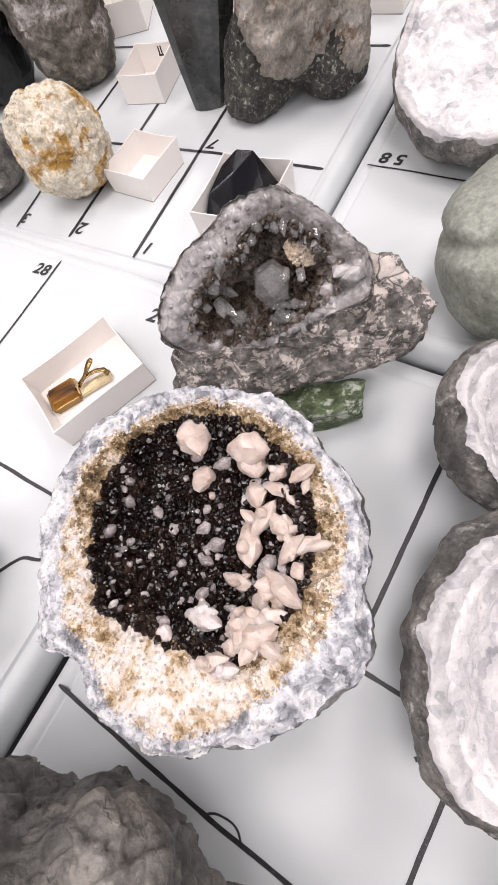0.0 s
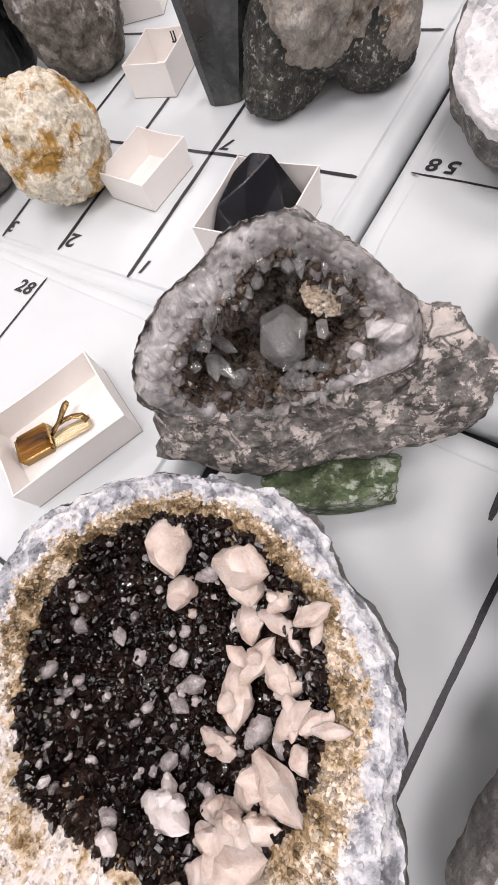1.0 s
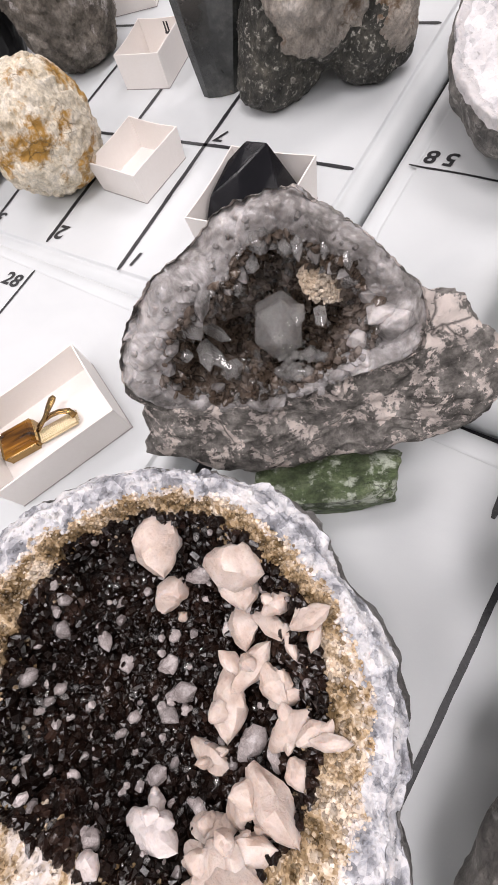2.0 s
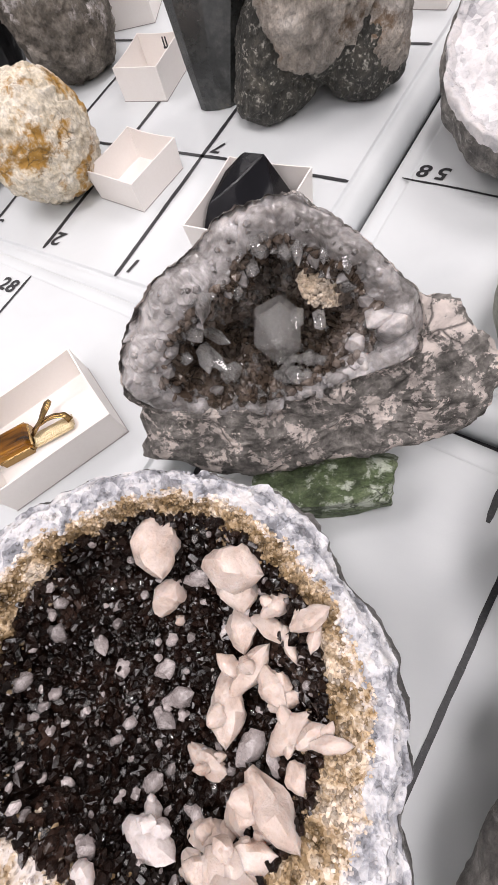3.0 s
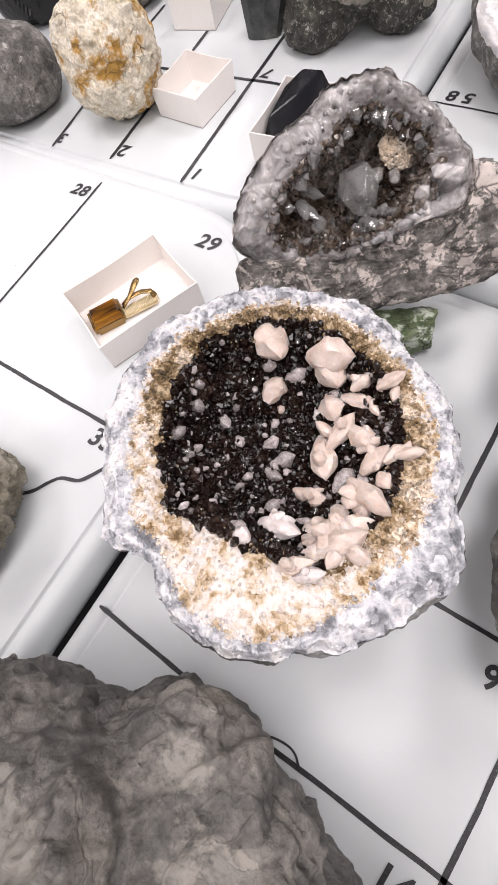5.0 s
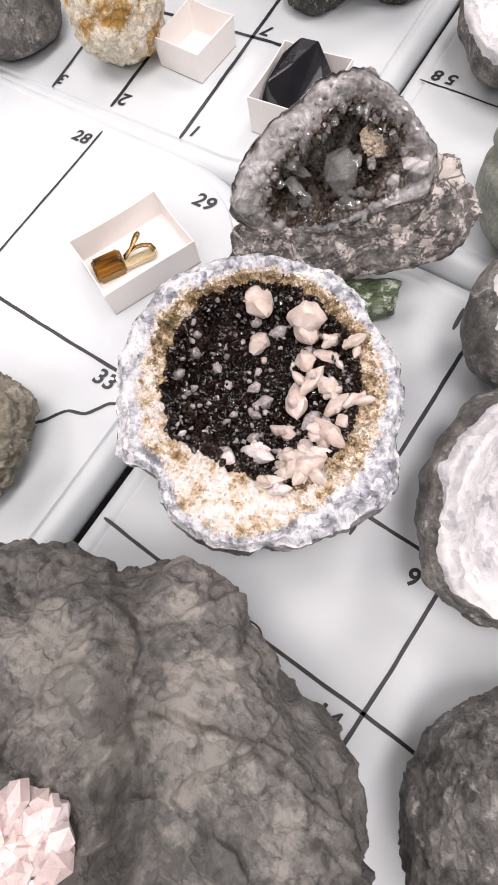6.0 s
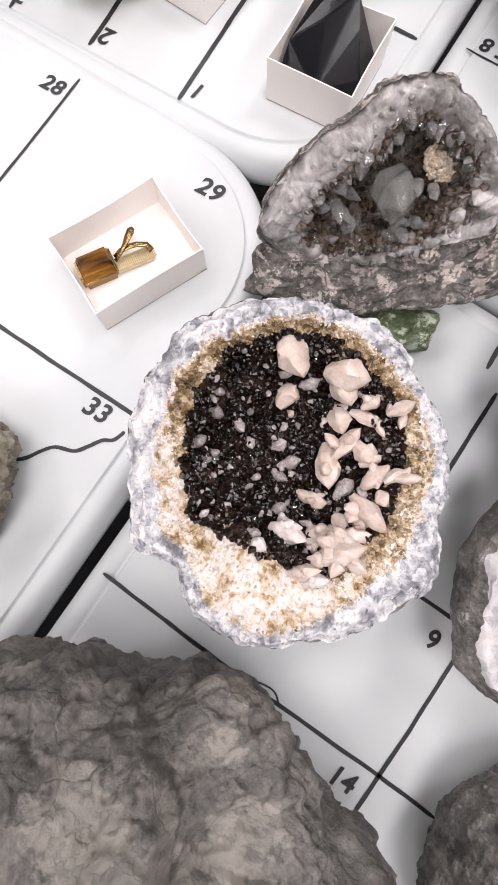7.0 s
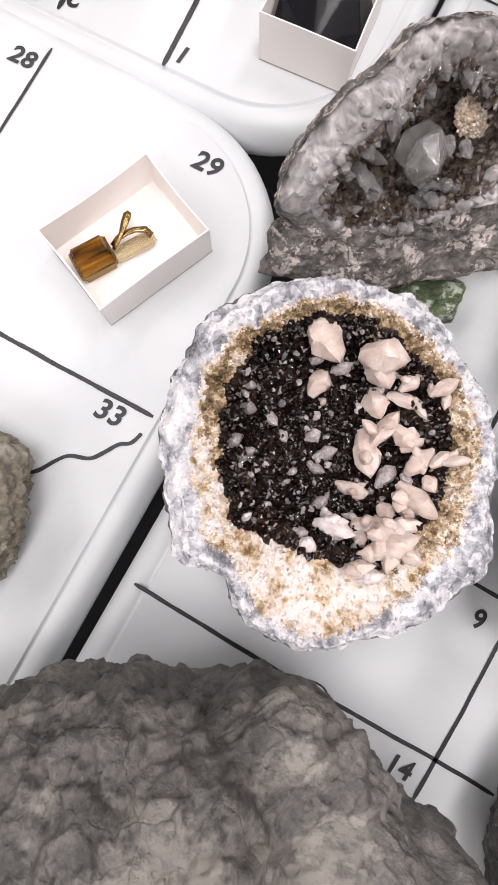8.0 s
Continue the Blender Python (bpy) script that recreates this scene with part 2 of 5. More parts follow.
M_GREY = rock_material("dark_grey_basalt", (0.072, 0.069, 0.065), (0.124, 0.118, 0.111), (0.205, 0.193, 0.179), 120, rough=0.46, relief=0.0011, spots=(0.225, 0.21, 0.19), spot_scale=11, spot_at=0.56, spot_soft=0.02, spec=0.5, fine=420, patch=0.12, chips=34.0)
M_GREY2 = rock_material("grey_nodule_crust", (0.065, 0.062, 0.059), (0.175, 0.168, 0.16), (0.36, 0.345, 0.33), 62, rough=0.55, relief=0.0022, spots=(0.46, 0.445, 0.43), spot_scale=85, spot_at=0.60, patch=0.3, chips=70.0)
M_TILL = rock_material("grey_brown_crust", (0.050, 0.045, 0.040), (0.20, 0.178, 0.152), (0.42, 0.385, 0.345), 48, spots=(0.62, 0.58, 0.57), spot_scale=20, spot_at=0.565, relief=0.003, patch=0.35)
M_SCHIST = rock_material("black_green_schist", (0.009, 0.0095, 0.0075), (0.036, 0.035, 0.028), (0.13, 0.12, 0.098), 90, rough=0.5, spots=(0.46, 0.44, 0.39), spot_scale=260, spot_at=0.58, relief=0.0025, fine=600, spec=0.6, patch=0.35)
M_QVEIN = rock_material("tan_vein_quartz", (0.20, 0.175, 0.15), (0.47, 0.42, 0.37), (0.76, 0.72, 0.68), 44, rough=0.38, relief=0.004, spots=(0.19, 0.125, 0.075), spot_scale=22, spot_at=0.56, patch=0.45, spec=0.6)
M_CREAM = rock_material("cream_knobbly_crust", (0.50, 0.425, 0.30), (0.70, 0.635, 0.52), (0.79, 0.755, 0.69), 60, rough=0.75, relief=0.0009, spots=(0.36, 0.20, 0.045), spot_scale=24, spot_at=0.535, seams=(0.16, 0.11, 0.055), seam_scale=95, patch=0.15)
M_OLIVE = rock_material("brown_olive_rock", (0.13, 0.115, 0.085), (0.27, 0.245, 0.19), (0.45, 0.42, 0.37), 50, relief=0.002)
M_CELADON = rock_material("grey_green_stone", (0.22, 0.23, 0.195), (0.33, 0.345, 0.30), (0.42, 0.435, 0.39), 22, rough=0.7, relief=0.0014, fine=260, patch=0.12)
M_GREEN = rock_material("green_serpentine", (0.030, 0.045, 0.022), (0.115, 0.155, 0.075), (0.29, 0.34, 0.21), 95, rough=0.45, relief=0.002, spots=(0.50, 0.54, 0.45), spot_scale=75, spot_at=0.545, seams=(0.02, 0.028, 0.016), seam_scale=90, patch=0.3)
M_BLACK = plain("black_volcanic_glass", (0.008, 0.008, 0.010), 0.2, grain=0.5, scale=60, relief=0.0005, spec=0.22)
M_BLACK2 = plain("dull_black_stone", (0.006, 0.006, 0.007), 0.45, grain=0.5, scale=60, relief=0.001)
M_TOWER = rock_material("polished_slate_feldspar", (0.010, 0.011, 0.011), (0.034, 0.037, 0.036), (0.10, 0.102, 0.095), 40, rough=0.10, relief=0.0003, spots=(0.15, 0.115, 0.075), spot_scale=30, spot_at=0.63, fine=200, spec=0.7, patch=0.45)
M_GOLD = plain("gold_plate", (0.30, 0.20, 0.085), 0.2, 1.0, grain=0.15)
M_PALEGOLD = plain("pale_gold_mesh", (0.60, 0.51, 0.34), 0.35, 1.0, grain=0.2)
M_TIGER = tiger_eye_material()
M_RED = rock_material("rusty_red_rock", (0.05, 0.03, 0.027), (0.14, 0.085, 0.075), (0.3, 0.2, 0.18), 50)


# ---- building helpers ----
def link_mesh(name, verts, faces, material, parent=None, label="", smooth=False):
    me = bpy.data.meshes.new(name)
    me.from_pydata([tuple(map(float, v)) for v in verts], [], [tuple(map(int, f)) for f in faces])
    me.materials.append(material)
    me.polygons.foreach_set("use_smooth", [smooth] * len(me.polygons))
    me.update()
    ob = new(name, me)
    if parent is not None:
        ob.parent = parent
    if label:
        tagged(ob, label)
    return ob


def part(name, bm, material, parent, label="", smooth=False, sharp=0.0):
    bm.normal_update()
    if sharp:
        for e in bm.edges:
            e.smooth = e.calc_face_angle(0.0) < radians(sharp)
    me = bpy.data.meshes.new(name)
    bm.to_mesh(me)
    bm.free()
    me.materials.append(material)
    me.polygons.foreach_set("use_smooth", [smooth] * len(me.polygons))
    ob = new(name, me)
    if parent is not None:
        ob.parent = parent
    if label:
        tagged(ob, label)
    return ob


def thing(name, m, label, category, group="", kind=""):
    ob = new(name)
    ob.empty_display_size = 0.02
    ob.matrix_world = m
    return tagged(ob, label, category, group, kind)


def box_into(bm, x0, x1, y0, y1, z0, z1):
    v = [bm.verts.new((x, y, z)) for z in (z0, z1) for x, y in ((x0, y0), (x1, y0), (x1, y1), (x0, y1))]
    for f in ((3, 2, 1, 0), (4, 5, 6, 7), (0, 1, 5, 4), (1, 2, 6, 5), (2, 3, 7, 6), (3, 0, 4, 7)):
        bm.faces.new([v[i] for i in f])


def box_part(name, size, material, parent=None, bevel=0.0):
    bm = bmesh.new()
    box_into(bm, *size)
    if bevel:
        bmesh.ops.bevel(bm, geom=bm.edges[:], offset=bevel, segments=2, affect="EDGES")
    return part(name, bm, material, parent)


def around(radii, a):
    """A smooth closed outline through radii at even angles; a in radians."""
    n = len(radii)
    x = (a / (2 * math.pi) * n) % n
    i = int(x)
    f = x - i
    p0, p1, p2, p3 = (radii[(i + k) % n] for k in (-1, 0, 1, 2))
    return p1 + 0.5 * f * (p2 - p0 + f * (2 * p0 - 5 * p1 + 4 * p2 - p3 + f * (3 * (p1 - p2) + p3 - p0)))


def fbm(p, scale, octaves=4, seed=0.0):
    v = Vector(p) * scale
    v.x += seed * 7.3
    v.y -= seed * 3.1
    return noise.fractal(v, 1.0, 2.1, octaves)


def grains(p, size, seed=0.0):
    """A faceted height from 0 to about 1: tilted tops of packed grains of that size."""
    v = Vector(p) / size + Vector((seed * 5.7, seed * 2.3, -seed))
    d, pts = noise.voronoi(v)
    tilt = noise.cell_vector(pts[0] * 13.7) - Vector((0.5, 0.5, 0.5))
    return max(0.0, 1.0 - d[0] * 0.9) * 0.5 + tilt.dot(v - pts[0]) * 0.9 + (tilt.x + 0.5) * 0.5


def smoothstep(a, b, x):
    t = min(1.0, max(0.0, (x - a) / (b - a)))
    return t * t * (3 - 2 * t)


def grid_faces(n, rows, closed=True):
    out = []
    for j in range(rows - 1):
        for i in range(n if closed else n - 1):
            a, b = j * n + i, j * n + (i + 1) % n
            out.append((a, b, b + n, a + n))
    return out


def rock(name, centre, radii, top, bottom, material, label, rough=(0.10, 0.035, 0.012), scale=22.0, seed=1.0, turn=0.0, detail=96,
         square=0.8, cuts=(), lean=(0.0, 0.0), facet=0.0, facet_size=0.02, parent=None, category="rock", ground=True, smooth=True, crease=0.0, flake=0.0, flake_scale=1.0, steps=6.0):
    """A stone: an outline of radii in plan, a height above and below its centre, broken by cuts (direction, distance), with rough relief."""
    n, rows = detail * 2, detail
    mean = sum(radii) / len(radii)
    verts = []
    floor_z = TABLE + 0.0003 - centre[2]
    bend = 2.0 / square - 1.0
    planes = [(Vector(d).normalized(), w) for d, w in cuts]
    # the profile from foot to crown, in even steps along its length
    turns = np.linspace(-math.pi / 2, math.pi / 2, 4001)
    wide = np.maximum(0.0, np.cos(turns)) ** square
    high = np.where(turns > 0, top, bottom) * np.sign(turns) * np.abs(np.sin(turns)) ** square
    run = np.concatenate(([0.0], np.cumsum(np.hypot(np.diff(wide * mean), np.diff(high)))))
    even = np.linspace(0.0, run[-1], rows)
    for h, z in zip(np.interp(even, run, wide).tolist(), np.interp(even, run, high).tolist()):
        for i in range(n):
            a = 2 * math.pi * i / n
            r = around(radii, a - turn) * h
            p = Vector((r * math.cos(a), r * math.sin(a), z))
            for d, w in planes:
                over = p.dot(d) - w
                if over > 0:
                    p -= d * over * 0.92
            q = p.copy()
            away = Vector((math.cos(a) * h ** bend, math.sin(a) * h ** bend, math.copysign((abs(z) / (top if z > 0 else bottom)) ** bend, z) * mean / (top if z > 0 else bottom))).normalized()
            k = rough[0] * fbm(q, scale, 3, seed) + rough[1] * fbm(q, scale * 3.4, 3, seed + 1) + rough[2] * fbm(q, scale * 12, 3, seed + 2)
            if crease:
                k -= crease * max(0.0, 0.35 - abs(fbm(q, scale * 1.6, 3, seed + 5))) / 0.35
            if flake:
                for size, amount in ((1.0, flake), (2.6, 0.4 * flake)):
                    level = (0.5 + 0.5 * fbm(q, scale * flake_scale * size, 4, seed + 7 + size)) * steps
                    k += amount * ((math.floor(level) + smoothstep(0.88, 1.0, level - math.floor(level))) - level + 0.4) / steps
            if facet:
                k += facet * (grains(q, facet_size, seed) - 0.5)
            p += away * mean * k
            p.x += lean[0] * (p.z + bottom)
            p.y += lean[1] * (p.z + bottom)
            if ground and p.z < floor_z:
                p.z = floor_z
            verts.append(p)
    ob = link_mesh(name, verts, grid_faces(n, rows), material, parent, smooth=smooth)
    if parent is None:
        ob.location = centre
        tagged(ob, label, category)
    return ob


# crystal shapes of unit size, z along the length
def spindle(sides=6, belly=0.42, twist=0.0):
    v = [(0, 0, 0)]
    for i in range(sides):
        a = 2 * math.pi * i / sides + twist
        v.append((0.5 * math.cos(a), 0.5 * math.sin(a), belly + (0.07 if i % 2 else -0.07)))
    v.append((0, 0, 1))
    f = [(0, 1 + (i + 1) % sides, 1 + i) for i in range(sides)] + [(sides + 1, 1 + i, 1 + (i + 1) % sides) for i in range(sides)]
    return np.array(v), f


def quartz_point(sides=6, shoulder=0.62):
    v = [(0.5 * math.cos(2 * math.pi * i / sides), 0.5 * math.sin(2 * math.pi * i / sides), z) for z in (0.0, shoulder) for i in range(sides)]
    v.append((0.06, 0.03, 1))
    f = [(i, (i + 1) % sides, sides + (i + 1) % sides, sides + i) for i in range(sides)]
    f += [(sides + i, sides + (i + 1) % sides, 2 * sides) for i in range(sides)]
    return np.array(v), f


def pebble():
    """A small blunt crystal, eight-sided in the middle."""
    v, f, n = [(0, 0, 0)], [], 7
    for z, r in ((0.12, 0.32), (0.45, 0.5), (0.80, 0.30)):
        v += [(r * math.cos(2 * math.pi * i / n + z), r * math.sin(2 * math.pi * i / n + z), z + (0.05 if i % 2 else -0.03)) for i in range(n)]
    v.append((0.03, 0, 1))
    for i in range(n):
        j = (i + 1) % n
        f.append((0, 1 + j, 1 + i))
        for k in (0, n):
            f.append((1 + k + i, 1 + k + j, 1 + k + n + j, 1 + k + n + i))
        f.append((1 + 2 * n + i, 1 + 2 * n + j, 1 + 3 * n))
    return np.array(v), f


def scatter(name, spots, shape, material, parent, label="", kind="stuff"):
    """Many small crystals as one mesh. spots: (place, direction, length, width)."""
    base, faces = shape
    verts, out = [], []
    for place, way, length, width in spots:
        way = Vector(way).normalized()
        q = way.to_track_quat("Z", "Y").to_matrix() @ Matrix.Rotation(random.uniform(0, 6.3), 3, "Z")
        m = np.array(q) @ np.diag((width, width * random.uniform(0.7, 1.1), length))
        k = len(verts)
        verts.extend(base @ m.T + np.array(place))
        out.extend(tuple(i + k for i in f) for f in faces)
    ob = link_mesh(name, verts, out, material, parent, label)
    return tagged(ob, kind=kind)


def single_crystal(name, place, way, length, width, material, parent, seed, flat=0.75, sides=6, shape="spindle"):
    """One larger crystal: a blunt dog-tooth with worn faces, or a six-sided point."""
    bm = bmesh.new()
    way = Vector(way).normalized()
    m = Matrix.Translation(place) @ way.to_track_quat("Z", "Y").to_matrix().to_4x4() @ Matrix.Rotation(seed * 1.7, 4, "Z") @ Matrix.Diagonal((width, width * flat, length, 1))
    if shape == "spindle":
        n, rows = 15, 11
        ring = []
        fat = 0.40 + 0.18 * (math.sin(seed * 9.1) * 0.5 + 0.5)
        for j in range(rows):
            f = j / (rows - 1)
            r = 0.5 * ((0.10 + 0.90 * f / fat) ** 0.5 if f < fat else 1.0 - ((f - fat) / (1 - fat)) ** 2.1)
            row = []
            for i in range(n):
                a = 2 * math.pi * i / n
                edge = 1.0 / max(abs(math.cos((a * 3 + 0.4 * f) % math.pi / 3 - math.pi / 6)), 0.8)
                c = Vector((math.cos(a), math.sin(a), f * 2.2))
                k = r * (0.72 + 0.28 * edge) * (1 + 0.40 * fbm(c, 1.2, 3, seed) + 0.13 * fbm(c, 3.5, 3, seed + 2))
                row.append(bm.verts.new((k * math.cos(a) + 0.05 * fbm((f, 0, 0), 2, 2, seed), k * math.sin(a), f + 0.03 * fbm(c, 2.0, 2, seed + 4))))
            ring.append(row)
        for p, q in zip(ring, ring[1:]):
            for i in range(n):
                bm.faces.new((p[i], p[(i + 1) % n], q[(i + 1) % n], q[i]))
        bmesh.ops.remove_doubles(bm, verts=bm.verts, dist=0.002)
    else:
        base, faces = quartz_point(sides, 0.55)
        vs = [bm.verts.new(v) for v in base]
        for f in faces:
            bm.faces.new([vs[i] for i in f])
        bm.faces.new([vs[i] for i in range(sides - 1, -1, -1)])
        for v in bm.verts:
            v.co += Vector((fbm(v.co, 2.0, 2, seed), fbm(v.co, 2.0, 2, seed + 3), fbm(v.co, 2.0, 2, seed + 6))) * 0.10
        bmesh.ops.bevel(bm, geom=bm.edges[:], offset=0.03, segments=1, affect="EDGES")
    bmesh.ops.transform(bm, matrix=m, verts=bm.verts)
    return part(name, bm, material, parent, smooth=shape == "spindle", sharp=40 if shape == "spindle" else 0)


# ---- the setting ----
def slab(name, size, material):
    return tagged(box_part(name, size, material), kind="structure")


slab("floor", (ROOM_X[0], ROOM_X[1], ROOM_Y[0], ROOM_Y[1], -0.1, 0.0), M_FLOOR)
# unseen ceiling and walls, added to close the place and bounce light
slab("ceiling", (ROOM_X[0], ROOM_X[1], ROOM_Y[0], ROOM_Y[1], ROOM_H, ROOM_H + 0.1), M_WALL)
slab("wall_west", (ROOM_X[0] - 0.1, ROOM_X[0], ROOM_Y[0], ROOM_Y[1], 0, ROOM_H), M_WALL)
slab("wall_east", (ROOM_X[1], ROOM_X[1] + 0.1, ROOM_Y[0], ROOM_Y[1], 0, ROOM_H), M_WALL)
slab("wall_south", (ROOM_X[0] - 0.1, ROOM_X[1] + 0.1, ROOM_Y[0] - 0.1, ROOM_Y[0], 0, ROOM_H), M_WALL)
slab("wall_north", (ROOM_X[0] - 0.1, ROOM_X[1] + 0.1, ROOM_Y[1], ROOM_Y[1] + 0.1, 0, ROOM_H), M_WALL)


# ---- folding tables ----
def table(corner, turn, sx, sy, label, size=(0.76, 1.83)):
    """A blow-moulded folding table. corner: the place of one corner of its outline; sx, sy: the way in which it lies from there."""
    t = thing("folding_table", pose(corner[0], corner[1], 0, 0, 0, turn), label, "table", "folding tables pushed together")
    w, l = size
    cx, cy = sx * w / 2, sy * l / 2
    rings = [(-0.0192, 0.0), (-0.0186, -0.0018), (-0.0174, -0.0027), (-0.0160, -0.0018), (-0.0125, -0.0010), (-0.0085, -0.0018), (-0.0050, -0.0045),
             (-0.0022, -0.0090), (-0.0006, -0.0145), (0.0, -0.0190), (-0.0006, -0.0240), (-0.0030, -0.0280), (-0.0080, -0.0290)]
    verts, faces, per = [], [], 18
    for off, z in rings:
        r = 0.105 + off
        for k, (qx, qy) in enumerate(((1, 1), (-1, 1), (-1, -1), (1, -1))):
            for i in range(per):
                a = math.pi / 2 * (k + i / (per - 1))
                verts.append((cx + qx * (w / 2 - 0.105) + r * math.cos(a), cy + qy * (l / 2 - 0.105) + r * math.sin(a), TABLE + z))
    n = per * 4
    faces = grid_faces(n, len(rings))
    faces = [f[::-1] for f in faces]
    faces.append(tuple(range(n)))
    faces.append(tuple(range((len(rings) - 1) * n, len(rings) * n))[::-1])
    top = link_mesh("tabletop", verts, faces, M_TABLE, t, smooth=True)
    for f in top.data.polygons:
        if len(f.vertices) > 4:
            f.use_smooth = False
    for ey in (-1, 1):
        for ex in (-1, 1):
            box_part("leg", (cx + ex * 0.28 - 0.014, cx + ex * 0.28 + 0.014, cy + ey * 0.62 - 0.014, cy + ey * 0.62 + 0.014, 0, TABLE - 0.028), M_LEG, t, 0.004)
        box_part("crossbar", (cx - 0.266, cx + 0.266, cy + ey * 0.62 - 0.01, cy + ey * 0.62 + 0.01, 0.22, 0.24), M_LEG, t, 0.004)
    return t


def on(t, x, y):
    """A place in the world as a place on that table."""
    return t.matrix_world.inverted() @ Vector((x, y, TABLE))


def marker_line(t, points, width=0.0032, seed=0.0):
    """A stroke of marker ink drawn on a table through points given in the world."""
    pts = [on(t, *p) for p in points]
    if len(pts) > 5:
        ends = [2 * pts[0] - pts[1]] + pts + [2 * pts[-1] - pts[-2]]
        pts = []
        for p0, p1, p2, p3 in zip(ends, ends[1:], ends[2:], ends[3:]):
            pts += [p1 + 0.5 * f * (p2 - p0 + f * (2 * p0 - 5 * p1 + 4 * p2 - p3 + f * (3 * (p1 - p2) + p3 - p0))) for f in (0, 0.2, 0.4, 0.6, 0.8)]
        pts.append(ends[-2])
    dense = []
    for a, b in zip(pts, pts[1:]):
        k = max(2, int((b - a).length / 0.004))
        dense += [a.lerp(b, i / k) for i in range(k)]
    dense.append(pts[-1])
    verts = []
    for i, p in enumerate(dense):
        d = (dense[min(i + 1, len(dense) - 1)] - dense[max(i - 1, 0)]).normalized()
        side = Vector((-d.y, d.x, 0))
        end = min(i, len(dense) - 1 - i)
        w = width * (0.5 + 0.08 * fbm(p, 160, 3, seed)) * (0.55 if end == 0 else 1)
        wob = 0.0004 * fbm(p, 35, 2, seed + 4)
        for s in (-1, 1):
            q = p + side * (s * w + wob)
            verts.append((q.x, q.y, TABLE + 0.0004))
    faces = [(2 * i, 2 * i + 2, 2 * i + 3, 2 * i + 1) for i in range(len(dense) - 1)]
    return link_mesh("marker_line", verts, faces, M_INK, t)


def number(t, text, x, y, turn, size=0.017, shear=0.15, space=1.05):
    """A handwritten number on a table, its middle at a place in the world."""
    cu = bpy.data.curves.new("number", "FONT")
    cu.body, cu.size, cu.align_x, cu.align_y, cu.shear, cu.offset = text, size * 1.12, "CENTER", "CENTER", shear, 0.00048
    cu.space_character = space
    cu.materials.append(M_INK)
    ob = new("number", cu)
    ob.parent = t
    p = on(t, x, y)
    ob.matrix_basis = pose(p.x, p.y, TABLE + 0.0005, 0, 0, turn)
    return ob


table_a = table((0.3650, 0.7045), 0.6, -1, -1, "white moulded plastic folding table with black marker lines and numbers")
table_b = table((0.3765, 0.7010), 3.0, -1, 1, "white moulded plastic folding table ruled into numbered squares")
table_c = table((0.3768, 0.7050), 0.0, 1, -1, "white moulded plastic folding table with marker grid under the large geode")
table_d = table((0.3775, 0.7070), 2.2, 1, 1, "white moulded plastic folding table with one ruled line")

marker_line(table_a, ((0.158, 0.684), (0.161, 0.532), (0.163, 0.33)), 0.0022, 1)
marker_line(table_a, ((0.08, 0.498), (0.233, 0.498), (0.345, 0.4995)), 0.0030, 2)
marker_line(table_a, ((0.284, 0.424), (0.292, 0.429), (0.300, 0.436), (0.306, 0.446), (0.312, 0.453), (0.324, 0.4575), (0.330, 0.4655), (0.335, 0.474), (0.341, 0.4785), (0.344, 0.487)), 0.0026, 3)
number(table_a, "28", 0.144, 0.668, 3, 0.0155)
number(table_a, "29", 0.290, 0.664, 2, 0.017)
number(table_a, "33", 0.3195, 0.488, 2, 0.0165)

marker_line(table_b, ((0.229, 0.711), (0.218, 0.843), (0.208, 0.966), (0.196, 1.10)), 0.0036, 4)
marker_line(table_b, ((0.146, 0.711), (0.139, 0.787), (0.124, 0.944), (0.112, 1.08)), 0.0036, 5)
marker_line(table_b, ((0.076, 0.703), (0.064, 0.790), (0.050, 0.93)), 0.0030, 6)
marker_line(table_b, ((-0.16, 0.814), (-0.062, 0.822), (0.111, 0.836), (0.238, 0.850), (0.349, 0.855)), 0.0036, 7)
marker_line(table_b, ((-0.12, 0.972), (0.0, 0.983), (0.162, 1.007), (0.307, 1.022), (0.339, 1.026)), 0.0036, 8)
number(table_b, "1", 0.2375, 0.7255, 182, 0.016)
number(table_b, "2", 0.1530, 0.7250, 182, 0.018)
number(table_b, "3", 0.0790, 0.7170, 182, 0.016)
number(table_b, "7", 0.2270, 0.8610, 182, 0.016)

marker_line(table_c, ((0.387, 0.405), (0.504, 0.402), (0.595, 0.403), (0.637, 0.402)), 0.0026, 9)
marker_line(table_c, ((0.595, 0.376), (0.599, 0.435), (0.601, 0.50), (0.602, 0.60)), 0.0026, 10)
marker_line(table_c, ((0.536, 0.490), (0.536, 0.534), (0.537, 0.619), (0.537, 0.650)), 0.0030, 11)
marker_line(table_c, ((0.440, 0.508), (0.536, 0.507), (0.600, 0.507)), 0.0026, 12)
marker_line(table_c, ((0.523, 0.661), (0.5222, 0.681)), 0.0030, 13)
marker_line(table_c, ((0.502, 0.4035), (0.506, 0.4060), (0.511, 0.4072), (0.516, 0.4075), (0.520, 0.4062), (0.5235, 0.4030)), 0.0013, 14)
number(table_c, "14", 0.5790, 0.3885, 3, 0.0145)
number(table_c, "9", 0.5830, 0.4885, 14, 0.0145)

marker_line(table_d, ((0.384, 0.870), (0.463, 0.871), (0.58, 0.872)), 0.0018, 15)
number(table_d, "58", 0.4030, 0.8815, 181, 0.0155, space=1.5)


